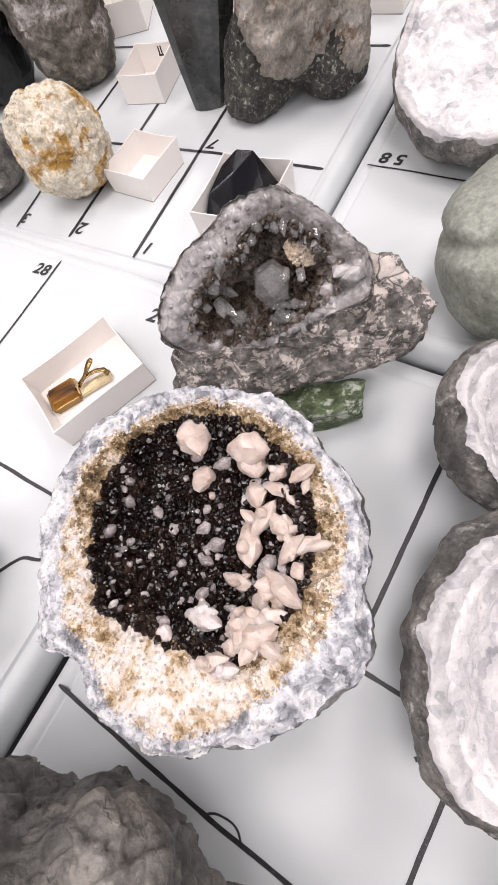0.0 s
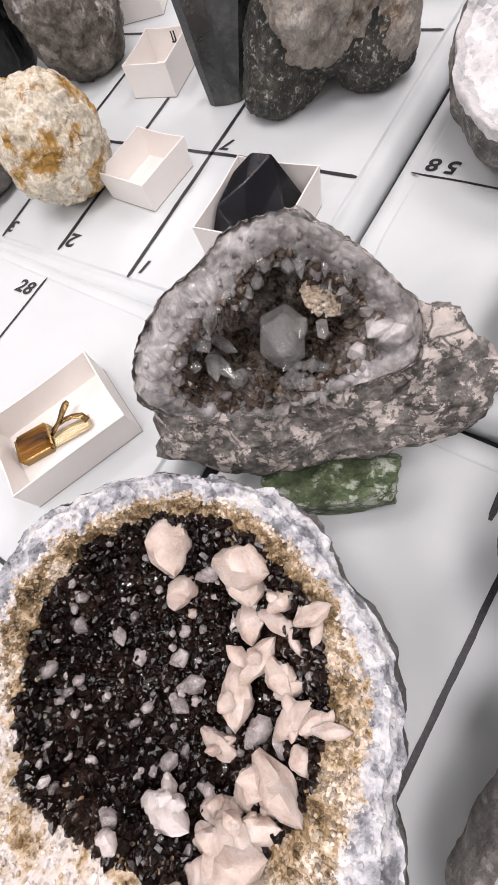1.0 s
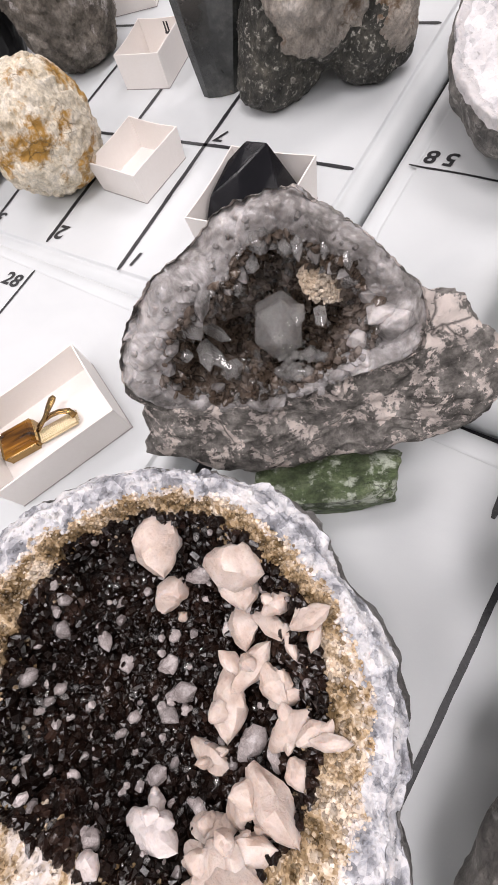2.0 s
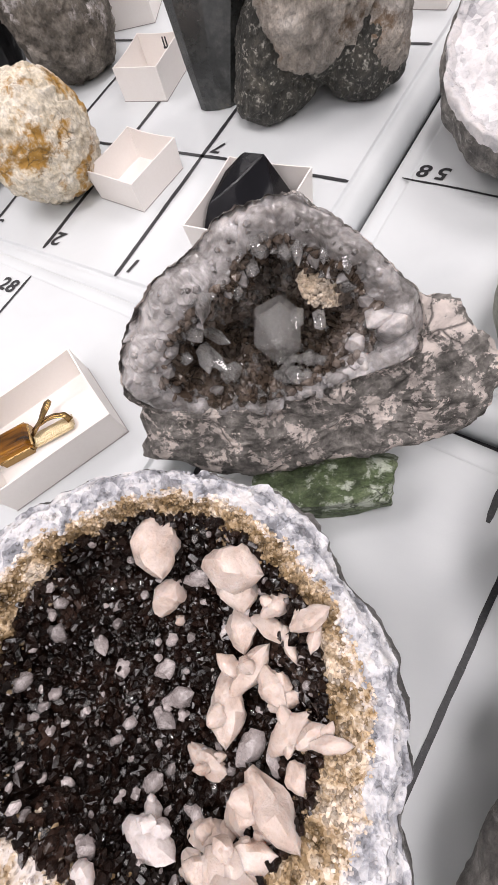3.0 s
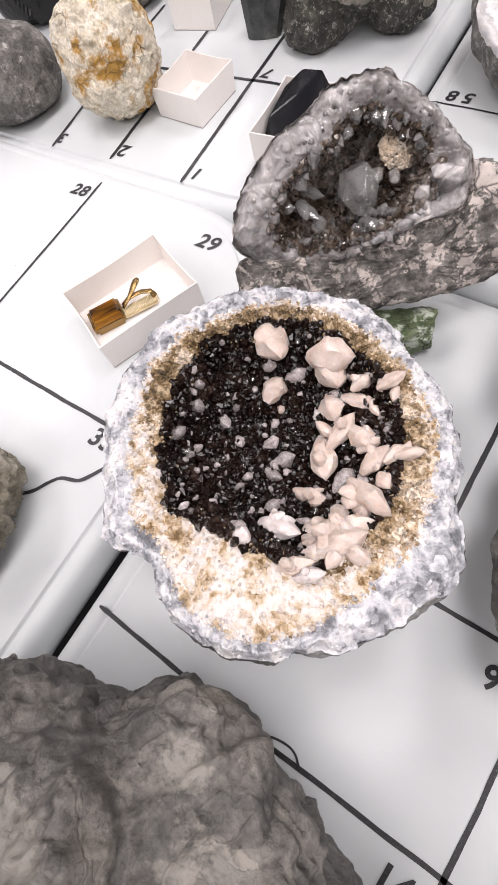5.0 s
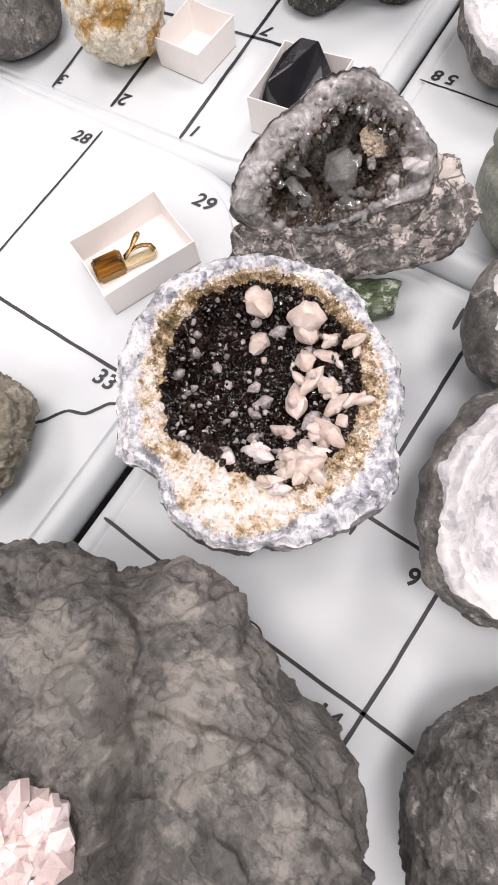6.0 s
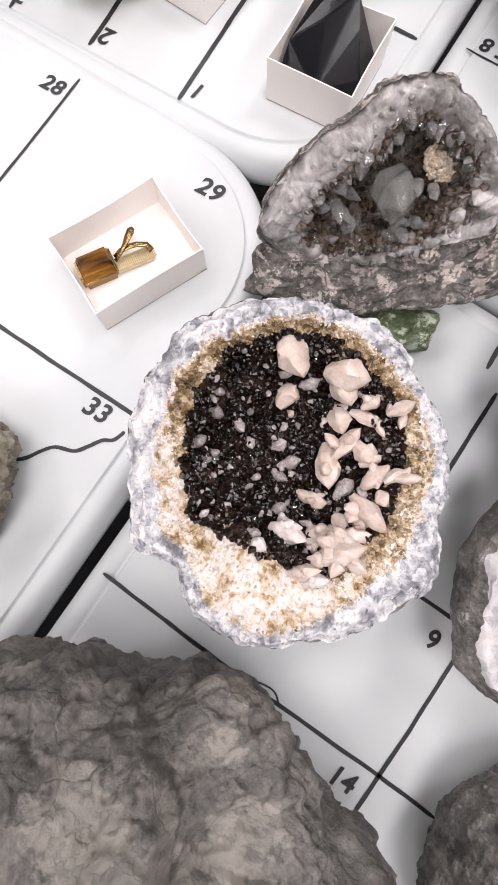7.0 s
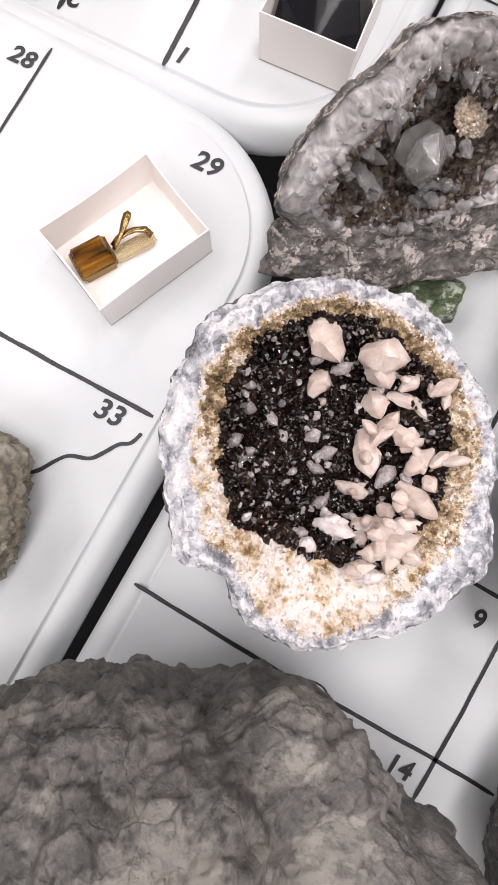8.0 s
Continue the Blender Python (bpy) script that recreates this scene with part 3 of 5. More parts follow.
# ---- card boxes ----
def card_box(centre, size, turn, label, wall=0.0009, flare=0.0):
    """An open tray of folded white card: a floor and four walls with a fold line at the corners."""
    w, l, h = size
    t = thing("card_box", pose(centre[0], centre[1], TABLE + 0.0004, 0, 0, turn), label, "box", "small open card boxes")
    box_part("box_floor", (-w / 2, w / 2, -l / 2, l / 2, 0, wall), M_CARD, t)
    for k, (half, other) in enumerate(((w / 2, l / 2), (l / 2, w / 2), (w / 2, l / 2), (l / 2, w / 2))):
        bm = bmesh.new()
        steps = 8
        rows = []
        for j in range(3):
            z = h * j / 2
            row = []
            for i in range(steps + 1):
                x = -half + 2 * half * i / steps
                sag = 0.0009 * math.sin(math.pi * i / steps) * (j / 2)
                lift = -0.0006 * math.sin(math.pi * i / steps) * (j == 2)
                grow = 1 + flare * j / 2
                row.append((x * grow, -other * grow + sag, z + lift))
            rows.append(row)
        vo = [[bm.verts.new(p) for p in row] for row in rows]
        vi = [[bm.verts.new((p[0] * (1 - wall / half), p[1] + wall, p[2])) for p in row] for row in rows]
        for j in range(2):
            for i in range(steps):
                bm.faces.new((vo[j][i], vo[j][i + 1], vo[j + 1][i + 1], vo[j + 1][i]))
                bm.faces.new((vi[j][i + 1], vi[j][i], vi[j + 1][i], vi[j + 1][i + 1]))
        for i in range(steps):
            bm.faces.new((vo[2][i], vo[2][i + 1], vi[2][i + 1], vi[2][i]))
            bm.faces.new((vi[0][i], vi[0][i + 1], vo[0][i + 1], vo[0][i]))
        for j in range(2):
            bm.faces.new((vo[j + 1][0], vi[j + 1][0], vi[j][0], vo[j][0]))
            bm.faces.new((vo[j][-1], vi[j][-1], vi[j + 1][-1], vo[j + 1][-1]))
        bmesh.ops.rotate(bm, matrix=Matrix.Rotation(math.pi / 2 * k, 3, "Z"), verts=bm.verts)
        part("box_wall", bm, M_CARD, t, smooth=False)
    bm = bmesh.new()
    e = 0.0004
    box_into(bm, -w / 2 - e, w / 2 + e, -l / 2 - e, l / 2 + e, -0.0002, 0.0003)
    part("bottom_edge", bm, M_EDGE, t, "grey raw card edge")
    return t


card_box((0.2785, 0.5875), (0.0625, 0.0815, 0.0245), -22.5, "open white card box holding a tie clip")
card_box((0.1840, 0.8030), (0.0500, 0.0540, 0.0250), -1, "empty open white card box on a ruled square", flare=0.05)
card_box((0.3105, 0.7855), (0.0620, 0.0670, 0.0310), 6, "open white card box holding a black stone", flare=0.04)
scrap = card_box((0.1070, 0.9260), (0.0470, 0.0550, 0.0280), 13, "empty white card box with an ink mark inside")
card_box((-0.0050, 1.0330), (0.0520, 0.0560, 0.0320), 28, "empty white card box behind the grey rock")
card_box((0.2980, 1.1050), (0.0600, 0.0640, 0.0300), 4, "white card box at the far side of the table")
mark = bmesh.new()
for bx, bz, bw, bh in ((0.004, 0.016, 0.0016, 0.009), (0.007, 0.017, 0.0016, 0.008), (0.0055, 0.0155, 0.006, 0.0016)):
    box_into(mark, bx - bw / 2, bx + bw / 2, 0.0258, 0.0262, bz, bz + bh)
part("ink_mark", mark, M_INK, scrap, "unreadable black ink mark")


# ---- tie clip ----
def tie_clip():
    t = thing("tie_clip", pose(0.2615, 0.5690, TABLE + 0.0018, 0, 0, -31) @ Matrix.Diagonal((1.15, 1.1, 1.1, 1)), "gold tie clip with a square tiger-eye stone, lying in the box", "jewellery")
    bm = bmesh.new()
    box_into(bm, -0.0095, 0.0095, -0.0118, 0.0118, 0.0, 0.0052)
    bmesh.ops.bevel(bm, geom=[e for e in bm.edges if abs(e.verts[0].co.z - e.verts[1].co.z) > 0.001], offset=0.0022, segments=3, affect="EDGES")
    part("setting", bm, M_GOLD, t, "polished gold setting")
    bm = bmesh.new()
    lo = [bm.verts.new((x, y, 0.0045)) for x, y in ((-0.0088, -0.0110), (0.0088, -0.0110), (0.0088, 0.0110), (-0.0088, 0.0110))]
    hi = [bm.verts.new((x, y, 0.0078)) for x, y in ((-0.0068, -0.0088), (0.0068, -0.0088), (0.0068, 0.0088), (-0.0068, 0.0088))]
    bm.faces.new(hi)
    for i in range(4):
        bm.faces.new((lo[i], lo[(i + 1) % 4], hi[(i + 1) % 4], hi[i]))
    bmesh.ops.bevel(bm, geom=bm.edges[:], offset=0.0006, segments=2, affect="EDGES")
    part("stone", bm, M_TIGER, t, "banded brown and gold tiger eye")
    bar = box_part("bar", (-0.0004, 0.0086, 0.0115, 0.0360, 0.0010, 0.0034), M_PALEGOLD, t, 0.0006)
    bm = bmesh.new()
    for i in range(6):
        for j in range(20):
            x, y = 0.0008 + i * 0.00132, 0.0125 + j * 0.0013
            v = [bm.verts.new((x + dx * 0.0005, y + dy * 0.0005, 0.0034)) for dx, dy in ((-1, -1), (1, -1), (1, 1), (-1, 1))]
            a = bm.verts.new((x, y, 0.0040))
            for k in range(4):
                bm.faces.new((v[k], v[(k + 1) % 4], a))
    tagged(part("bar_studs", bm, M_PALEGOLD, bar, "fine studded grid"), kind="stuff")

    def strip(name, pts, width, thick):
        bm = bmesh.new()
        rows = []
        for i, p in enumerate(pts):
            p = Vector(p)
            d = (Vector(pts[min(i + 1, len(pts) - 1)]) - Vector(pts[max(i - 1, 0)])).normalized()
            side = d.cross(Vector((0, 0, 1))).normalized() * width[i] / 2
            up = side.cross(d).normalized() * thick / 2
            rows.append([bm.verts.new(p + a) for a in (side + up, side - up, -side - up, -side + up)])
        for a, b in zip(rows, rows[1:]):
            for k in range(4):
                bm.faces.new((a[k], a[(k + 1) % 4], b[(k + 1) % 4], b[k]))
        bm.faces.new(rows[0])
        bm.faces.new(rows[-1][::-1])
        bmesh.ops.recalc_face_normals(bm, faces=bm.faces)
        part(name, bm, M_GOLD, t, smooth=True)

    strip("clip_arm", [(0.004, 0.0360, 0.0035), (0.001, 0.0345, 0.0065), (-0.001, 0.029, 0.0075), (-0.002, 0.024, 0.0070), (-0.0025, 0.018, 0.0055), (-0.001, 0.013, 0.004)], [0.004, 0.0035, 0.003, 0.003, 0.003, 0.0025], 0.0009)
    strip("clip_lever", [(0.002, 0.0125, 0.005), (0.000, 0.017, 0.0065), (-0.003, 0.0215, 0.0080), (-0.006, 0.0255, 0.0095), (-0.0085, 0.029, 0.0105), (-0.0095, 0.031, 0.0108)], [0.002, 0.002, 0.0025, 0.004, 0.0045, 0.002], 0.0010)


tie_clip()


# ---- bowls of crystal: a geode lying open ----
def geode_surface(outer, tan, dark, heights, seed, grain, depth_shape=2.0, slope=0.0):
    """The surface of an open geode as a function of angle and u: 0 centre, 1 edge of the floor, 2 edge of the inner band, 3 outer edge of the rim, 4 base.
    heights: centre, floor edge, band edge, rim crest, outer edge."""
    z0, z1, z2, z3, z4 = heights

    def at(a, u):
        ca, sa = math.cos(a), math.sin(a)
        ro = around(outer, a) * (1 + 0.025 * fbm((ca, sa, 0), 3.5, 4, seed) + 0.009 * fbm((ca, sa, 3), 14, 3, seed))
        rt = around(tan, a) * (1 + 0.05 * fbm((ca, sa, 1), 6, 4, seed + 1))
        rd = around(dark, a) * (1 + 0.06 * fbm((ca, sa, 2), 7, 4, seed + 2))
        rt, rd = min(rt, ro - 0.006), min(rd, ro - 0.012)
        rd = min(rd, rt - 0.004)
        if u <= 1:
            r, z = rd * u, z0 + (z1 - z0) * u ** depth_shape
        elif u <= 2:
            f = u - 1
            r, z = rd + (rt - rd) * f, z1 + (z2 - z1) * (1 - (1 - f) ** 1.6)
        elif u <= 3:
            f = u - 2
            r = rt + (ro - rt) * f
            z = z2 + (z3 - z2) * math.sin(min(1.0, f * 1.5) * math.pi / 2) - (z3 - z4) * smoothstep(0.55, 1.0, f)
        else:
            f = u - 3
            r, z = ro * (1 + 0.035 * math.sin(math.pi * min(1, f * 1.6)) - 0.5 * f ** 2.2), z4 * (1 - f)
        p = Vector((r * ca, r * sa, z * (1 - slope * r * ca)))
        g = grain(u)
        if g[0]:
            lift = g[0] * (grains(p, g[1], seed) - 0.45) + 0.5 * g[0] * (grains(p, g[1] * 0.4, seed + 3) - 0.45)
            away = Vector((0.25 * ca, 0.25 * sa, 1)) if u < 3 else Vector((ca, sa, 0.1))
            p += away.normalized() * lift
        w = 0.003 * fbm(p, 35, 3, seed + 7) if u > 1.2 else 0.0015 * fbm(p, 50, 3, seed + 7)
        p += Vector((ca * (u > 2.6), sa * (u > 2.6), 0.8 if u < 3.05 else 0.0)) * w
        p.z = max(p.z, 0.0003)
        return p
    return at


def band(name, at, u0, u1, n, rows, material, parent, label="", smooth=False):
    """One ring of a surface between u0 and u1, each a number or a function of the angle."""
    verts = []
    for j in range(rows):
        for i in range(n):
            a = 2 * math.pi * i / n
            lo, hi = (u(a) if callable(u) else u for u in (u0, u1))
            verts.append(at(a, lo + (hi - lo) * j / (rows - 1)))
    return link_mesh(name, verts, grid_faces(n, rows), material, parent, label, smooth)


def spots_on(at, count, u0, u1, length, width, spread=0.7, sink=0.25, where=None):
    """Places for crystals that stand on a surface, with their direction and size."""
    out = []
    while len(out) < count:
        a = random.uniform(0, 2 * math.pi)
        u = u0 + (u1 - u0) * (math.sqrt(random.random()) if u0 == 0 else random.random())
        if where and not where(a, u):
            continue
        p = at(a, u)
        nrm = (at(a + 0.02, u) - p).cross(at(a, u + 0.02) - p)
        nrm = nrm.normalized() if nrm.length > 1e-9 else Vector((0, 0, 1))
        if nrm.z < 0:
            nrm = -nrm
        way = (nrm + Vector([random.gauss(0, spread) for _ in range(3)])).normalized()
        s = random.random() ** 1.6
        l, w = length[0] + (length[1] - length[0]) * s, width[0] + (width[1] - width[0]) * s
        out.append((p - way * l * sink, way, l, w))
    return out


# ---- the large open geode ----
def large_geode():
    gx, gy = 0.446, 0.523
    t = thing("geode", pose(gx, gy, TABLE), "large open geode, pale rim, dark cavity with peach crystals", "geode")
    outer = [0.0918, 0.0842, 0.0856, 0.0846, 0.0812, 0.0838, 0.0867, 0.0873, 0.0847, 0.0865, 0.0869, 0.0861, 0.0845, 0.0808, 0.0785, 0.0801, 0.0836, 0.0740, 0.0862, 0.0915, 0.0888, 0.0894, 0.0888, 0.0912]
    tan = [0.0715, 0.0722, 0.0730, 0.0728, 0.0730, 0.0735, 0.0750, 0.0752, 0.0745, 0.0730, 0.0705, 0.0710, 0.0704, 0.0666, 0.0655, 0.0665, 0.0689, 0.0670, 0.0780, 0.0825, 0.0815, 0.0770, 0.0725, 0.0712]
    dark = [0.0535, 0.0540, 0.0560, 0.0590, 0.0610, 0.0635, 0.0660, 0.0675, 0.0672, 0.0665, 0.0640, 0.0597, 0.0570, 0.0540, 0.0515, 0.0520, 0.0540, 0.0475, 0.0430, 0.0425, 0.0455, 0.0530, 0.0550, 0.0540]
    at = geode_surface(outer, tan, dark, (0.037, 0.067, 0.0725, 0.0755, 0.070), 3.0,
                       lambda u: (0.0015, 0.0035) if u < 1 else (0.0022, 0.0040) if u < 2 else (0.0013, 0.0048) if u < 3 else (0.0022, 0.010), 2.4, 1.9)
    band("cavity_floor", at, 0.001, 1.03, 360, 70, M_DARK, t, "dark smoky druse")
    def split(a):
        """Where brown gives way to cream: a wide cream apron on one side."""
        apron = smoothstep(0.05, 0.8, math.cos(a - radians(272)))
        return 1.86 - 0.74 * apron + 0.16 * fbm((math.cos(a), math.sin(a), 5), 5, 4, 2)

    band("brown_band", at, 1.0, lambda a: split(a) + 0.02, 480, 16, M_BROWN, t, "brown glassy druse")
    band("cream_band", at, split, 2.06, 520, 20, M_TAN, t, "tan and cream druse", True)
    band("rim", at, 2.0, 3.0, 560, 30, M_RIM, t, "pale blue-white quartz rim", True)
    band("outer_rind", at, 2.98, 4.0, 420, 30, M_RIND, t, "rough pale grey rind", True)
    random.seed(11)
    scatter("crystal_druse", spots_on(at, 4300, 0, 1.13, (0.0020, 0.0062), (0.0014, 0.0042), 0.8), quartz_point(), M_DARK, t, "dark smoky crystal points")
    scatter("glassy_druse", spots_on(at, 700, 0, 1.0, (0.0014, 0.0042), (0.0010, 0.0028), 0.9), quartz_point(), M_CLEAR, t, "small glassy crystals")
    scatter("pale_druse", spots_on(at, 190, 0, 0.98, (0.0016, 0.0066), (0.0013, 0.0044), 1.2, 0.1), pebble(), M_PALE, t, "small pale crystals")
    scatter("brown_crust", spots_on(at, 3600, 0.93, 1.95, (0.0008, 0.0026), (0.0007, 0.0020), 0.8, where=lambda a, u: u < split(a) + random.uniform(-0.1, 0.1)), quartz_point(5, 0.7), M_BROWN, t, "brown quartz grains")
    scatter("tan_crust", spots_on(at, 2200, 1.0, 2.12, (0.0008, 0.0024), (0.0008, 0.0020), 0.8, 0.55, where=lambda a, u: u > split(a) - random.uniform(-0.05, 0.15)), quartz_point(5, 0.7), M_TAN, t, "tan quartz grains")
    scatter("rim_crust", spots_on(at, 1500, 1.95, 2.97, (0.0008, 0.0020), (0.0008, 0.0022), 0.6, 0.6), quartz_point(5, 0.75), M_RIM, t, "blue-white quartz grains")

    def calcite(x, y, length, width, turn, lift=0.35, material=M_CALCITE, flat=0.8, tip=0.25):
        """A crystal lying in the cavity: place, length and width in millimetres from the geode's middle, turn in degrees."""
        wx, wy, l, w = x / 1000, y / 1000, length / 1000, width / 1000
        way = Vector((math.cos(radians(turn)), math.sin(radians(turn)), tip)).normalized()
        ang, r = math.atan2(wy, wx), math.hypot(wx, wy)
        rd = around(dark, ang)
        zz = at(ang, min(1.0, r / rd)).z if r < rd else at(ang, 1 + min(1.0, (r - rd) / max(0.004, around(tan, ang) - rd))).z
        place = Vector((wx, wy, zz + lift * w)) - way * l * 0.5
        l, w = l * 1.12, w * 1.22
        single_crystal("calcite_crystal", place, way, l, w, material, t, x * 0.53 + y * 0.27, flat)
        # smaller ones grown out of the flanks of the large
        if w > 0.0085 and material is not M_PALE and wx > 0.005:
            for _ in range(2):
                side = Vector((random.gauss(0, 1), random.gauss(0, 1), random.uniform(0.1, 0.8))).normalized()
                s = random.uniform(0.45, 0.7)
                root = place + way * l * random.uniform(0.15, 0.6)
                single_crystal("side_crystal", root, (way * random.uniform(-0.2, 0.7) + side).normalized(), l * s * 0.8, w * s, material, t, random.uniform(0, 40), flat)

    calcite(-31.5, 48.0, 25.0, 15.0, -36, 0.6)
    calcite(-2.4, 55.5, 22.0, 17.0, 18, 0.6)
    calcite(1.0, 51.5, 18.0, 14.0, -40, 0.5)
    calcite(-15.7, 45.8, 13.7, 6.2, 52, 0.3, M_PALE)
    calcite(-22.4, 32.0, 14.5, 10.5, 89, 0.4)
    calcite(-15.9, 27.2, 4.2, 4.7, -9, 0.2)
    calcite(-31.0, 42.0, 8.4, 7.0, 4, 0.1, M_PALE)
    calcite(8.4, 39.3, 16.6, 9.8, -50, 0.4)
    calcite(17.2, 52.9, 12.7, 7.3, 70, 0.5)
    calcite(19.2, 45.3, 16.6, 6.3, 6, 0.5)
    calcite(27.5, 45.0, 12.0, 5.3, -38, 0.4)
    calcite(30.4, 55.2, 14.1, 6.5, 57, 0.6)
    calcite(34.5, 52.6, 11.0, 4.7, -74, 0.5)
    calcite(27.4, 53.5, 7.7, 4.9, -61, 0.5)
    calcite(17.3, 14.9, 24.4, 11.1, -57, 0.6)
    calcite(19.2, 26.9, 22.3, 9.0, 82, 0.7)
    calcite(28.3, 29.0, 15.9, 9.2, -19, 0.6)
    calcite(35.0, 27.5, 12.5, 6.7, 57, 0.5)
    calcite(41.5, 20.4, 18.1, 7.8, 74, 0.6)
    calcite(47.6, 24.9, 10.9, 6.4, 69, 0.6)
    calcite(53.3, 27.3, 12.3, 5.3, 36, 0.6)
    calcite(51.7, 28.5, 8.4, 3.9, 97, 0.7)
    calcite(49.3, 13.1, 8.6, 6.0, -32, 0.4)
    calcite(32.3, 6.5, 13.5, 8.0, 80, 0.4, M_PALE)
    calcite(41.7, 10.0, 9.7, 5.5, -32, 0.3, M_PALE)
    calcite(46.1, 2.5, 22.7, 11.6, -17, 0.7)
    calcite(45.3, -3.2, 12.8, 8.3, -31, 0.4)
    calcite(21.0, -6.4, 18.7, 7.5, 6, 0.4)
    calcite(39.6, -9.5, 11.6, 6.9, -20, 0.5)
    calcite(33.5, -19.9, 14.4, 9.0, 35, 0.4)
    calcite(33.7, -27.5, 9.2, 7.1, -9, 0.3)
    calcite(42.8, -23.2, 19.0, 12.4, -45, 0.6)
    calcite(46.3, -13.9, 18.2, 8.4, 46, 0.6)
    calcite(46.0, -24.1, 22.6, 11.7, 54, 0.6)
    calcite(47.5, -18.3, 14.4, 9.8, -37, 0.5)
    calcite(37.8, -33.1, 10.2, 7.5, 44, 0.5)
    calcite(33.7, -41.4, 16.5, 7.2, 40, 0.4)
    calcite(40.8, -41.8, 13.2, 7.1, 37, 0.4, M_MILKWHITE)
    calcite(40.3, -40.8, 9.5, 6.5, -23, 0.4, M_MILKWHITE)
    calcite(17.7, -29.7, 19.1, 10.0, 12, 0.5, M_MILKWHITE)
    calcite(14.5, -26.5, 9.1, 7.0, -38, 0.4, M_MILKWHITE)
    calcite(25.9, -20.1, 8.7, 5.1, 10, 0.3, M_PALE)
    calcite(-48.3, 0.7, 8.9, 6.0, 16, 0.4, M_PALE)
    calcite(-50.6, -6.7, 5.0, 4.1, 53, 0.3, M_PALE)
    calcite(-36.8, 4.5, 11.1, 5.0, -19, 0.3, M_PALE)
    calcite(-45.4, -17.1, 8.6, 5.8, 70, 0.4, M_PALE)
    calcite(-37.6, -17.6, 7.4, 4.7, 49, 0.3, M_PALE)
    calcite(-52.2, 10.8, 6.1, 5.0, 6, 0.3, M_PALE)
    calcite(-25.5, 0.3, 7.1, 5.2, -35, 0.3, M_PALE)
    calcite(-11.5, 8.2, 8.9, 5.9, 54, 0.4, M_PALE)
    calcite(-14.8, 18.7, 5.2, 5.1, 77, 0.3, M_PALE)
    calcite(-0.9, 2.9, 12.7, 6.6, 51, 0.4, M_PALE)
    calcite(-1.6, -6.1, 9.9, 5.2, 6, 0.3, M_PALE)
    calcite(3.7, -0.9, 4.2, 4.0, -30, 0.3, M_PALE)
    calcite(-11.9, -14.2, 5.5, 4.9, 45, 0.3, M_PALE)
    calcite(7.9, -22.6, 10.6, 5.0, 68, 0.4, M_PALE)
    calcite(-15.5, -36.2, 4.6, 4.2, 74, 0.3, M_PALE)
    calcite(3.5, -40.0, 7.2, 5.9, 45, 0.4, M_PALE)
    calcite(8.3, -42.5, 7.9, 6.8, -1, 0.4, M_MILKWHITE)
    calcite(39.4, 36.8, 3.7, 3.3, 64, 0.3, M_PALE)
    calcite(28.8, 18.8, 4.2, 3.1, 77, 0.3, M_PALE)
    calcite(3.0, 33.1, 5.6, 4.1, 102, 0.3, M_MILKWHITE)
    calcite(-8.5, 64.8, 3.6, 3.1, 51, 0.3, M_PALE)
    calcite(10.9, 54.6, 5.4, 3.3, 24, 0.4, M_PALE)
    calcite(27.9, 37.2, 3.1, 2.9, 66, 0.3, M_PALE)
    calcite(-12.3, -21.1, 5.8, 3.7, 61, 0.3, M_PALE)
    calcite(10.8, -17.0, 5.2, 3.3, 89, 0.3, M_PALE)
    calcite(36.1, -4.6, 5.5, 3.7, 56, 0.3, M_PALE)
    calcite(29.6, -3.0, 3.6, 3.5, 52, 0.3, M_PALE)
    calcite(7.2, 46.0, 6.7, 4.2, 15, 0.3, M_PALE)
    calcite(-23.5, -38.7, 3.8, 3.3, 60, 0.3, M_PALE)
    calcite(-32.1, 27.8, 3.6, 3.3, 70, 0.3, M_PALE)
    calcite(-10.0, 39.0, 4.0, 3.1, 52, 0.3, M_PALE)


large_geode()


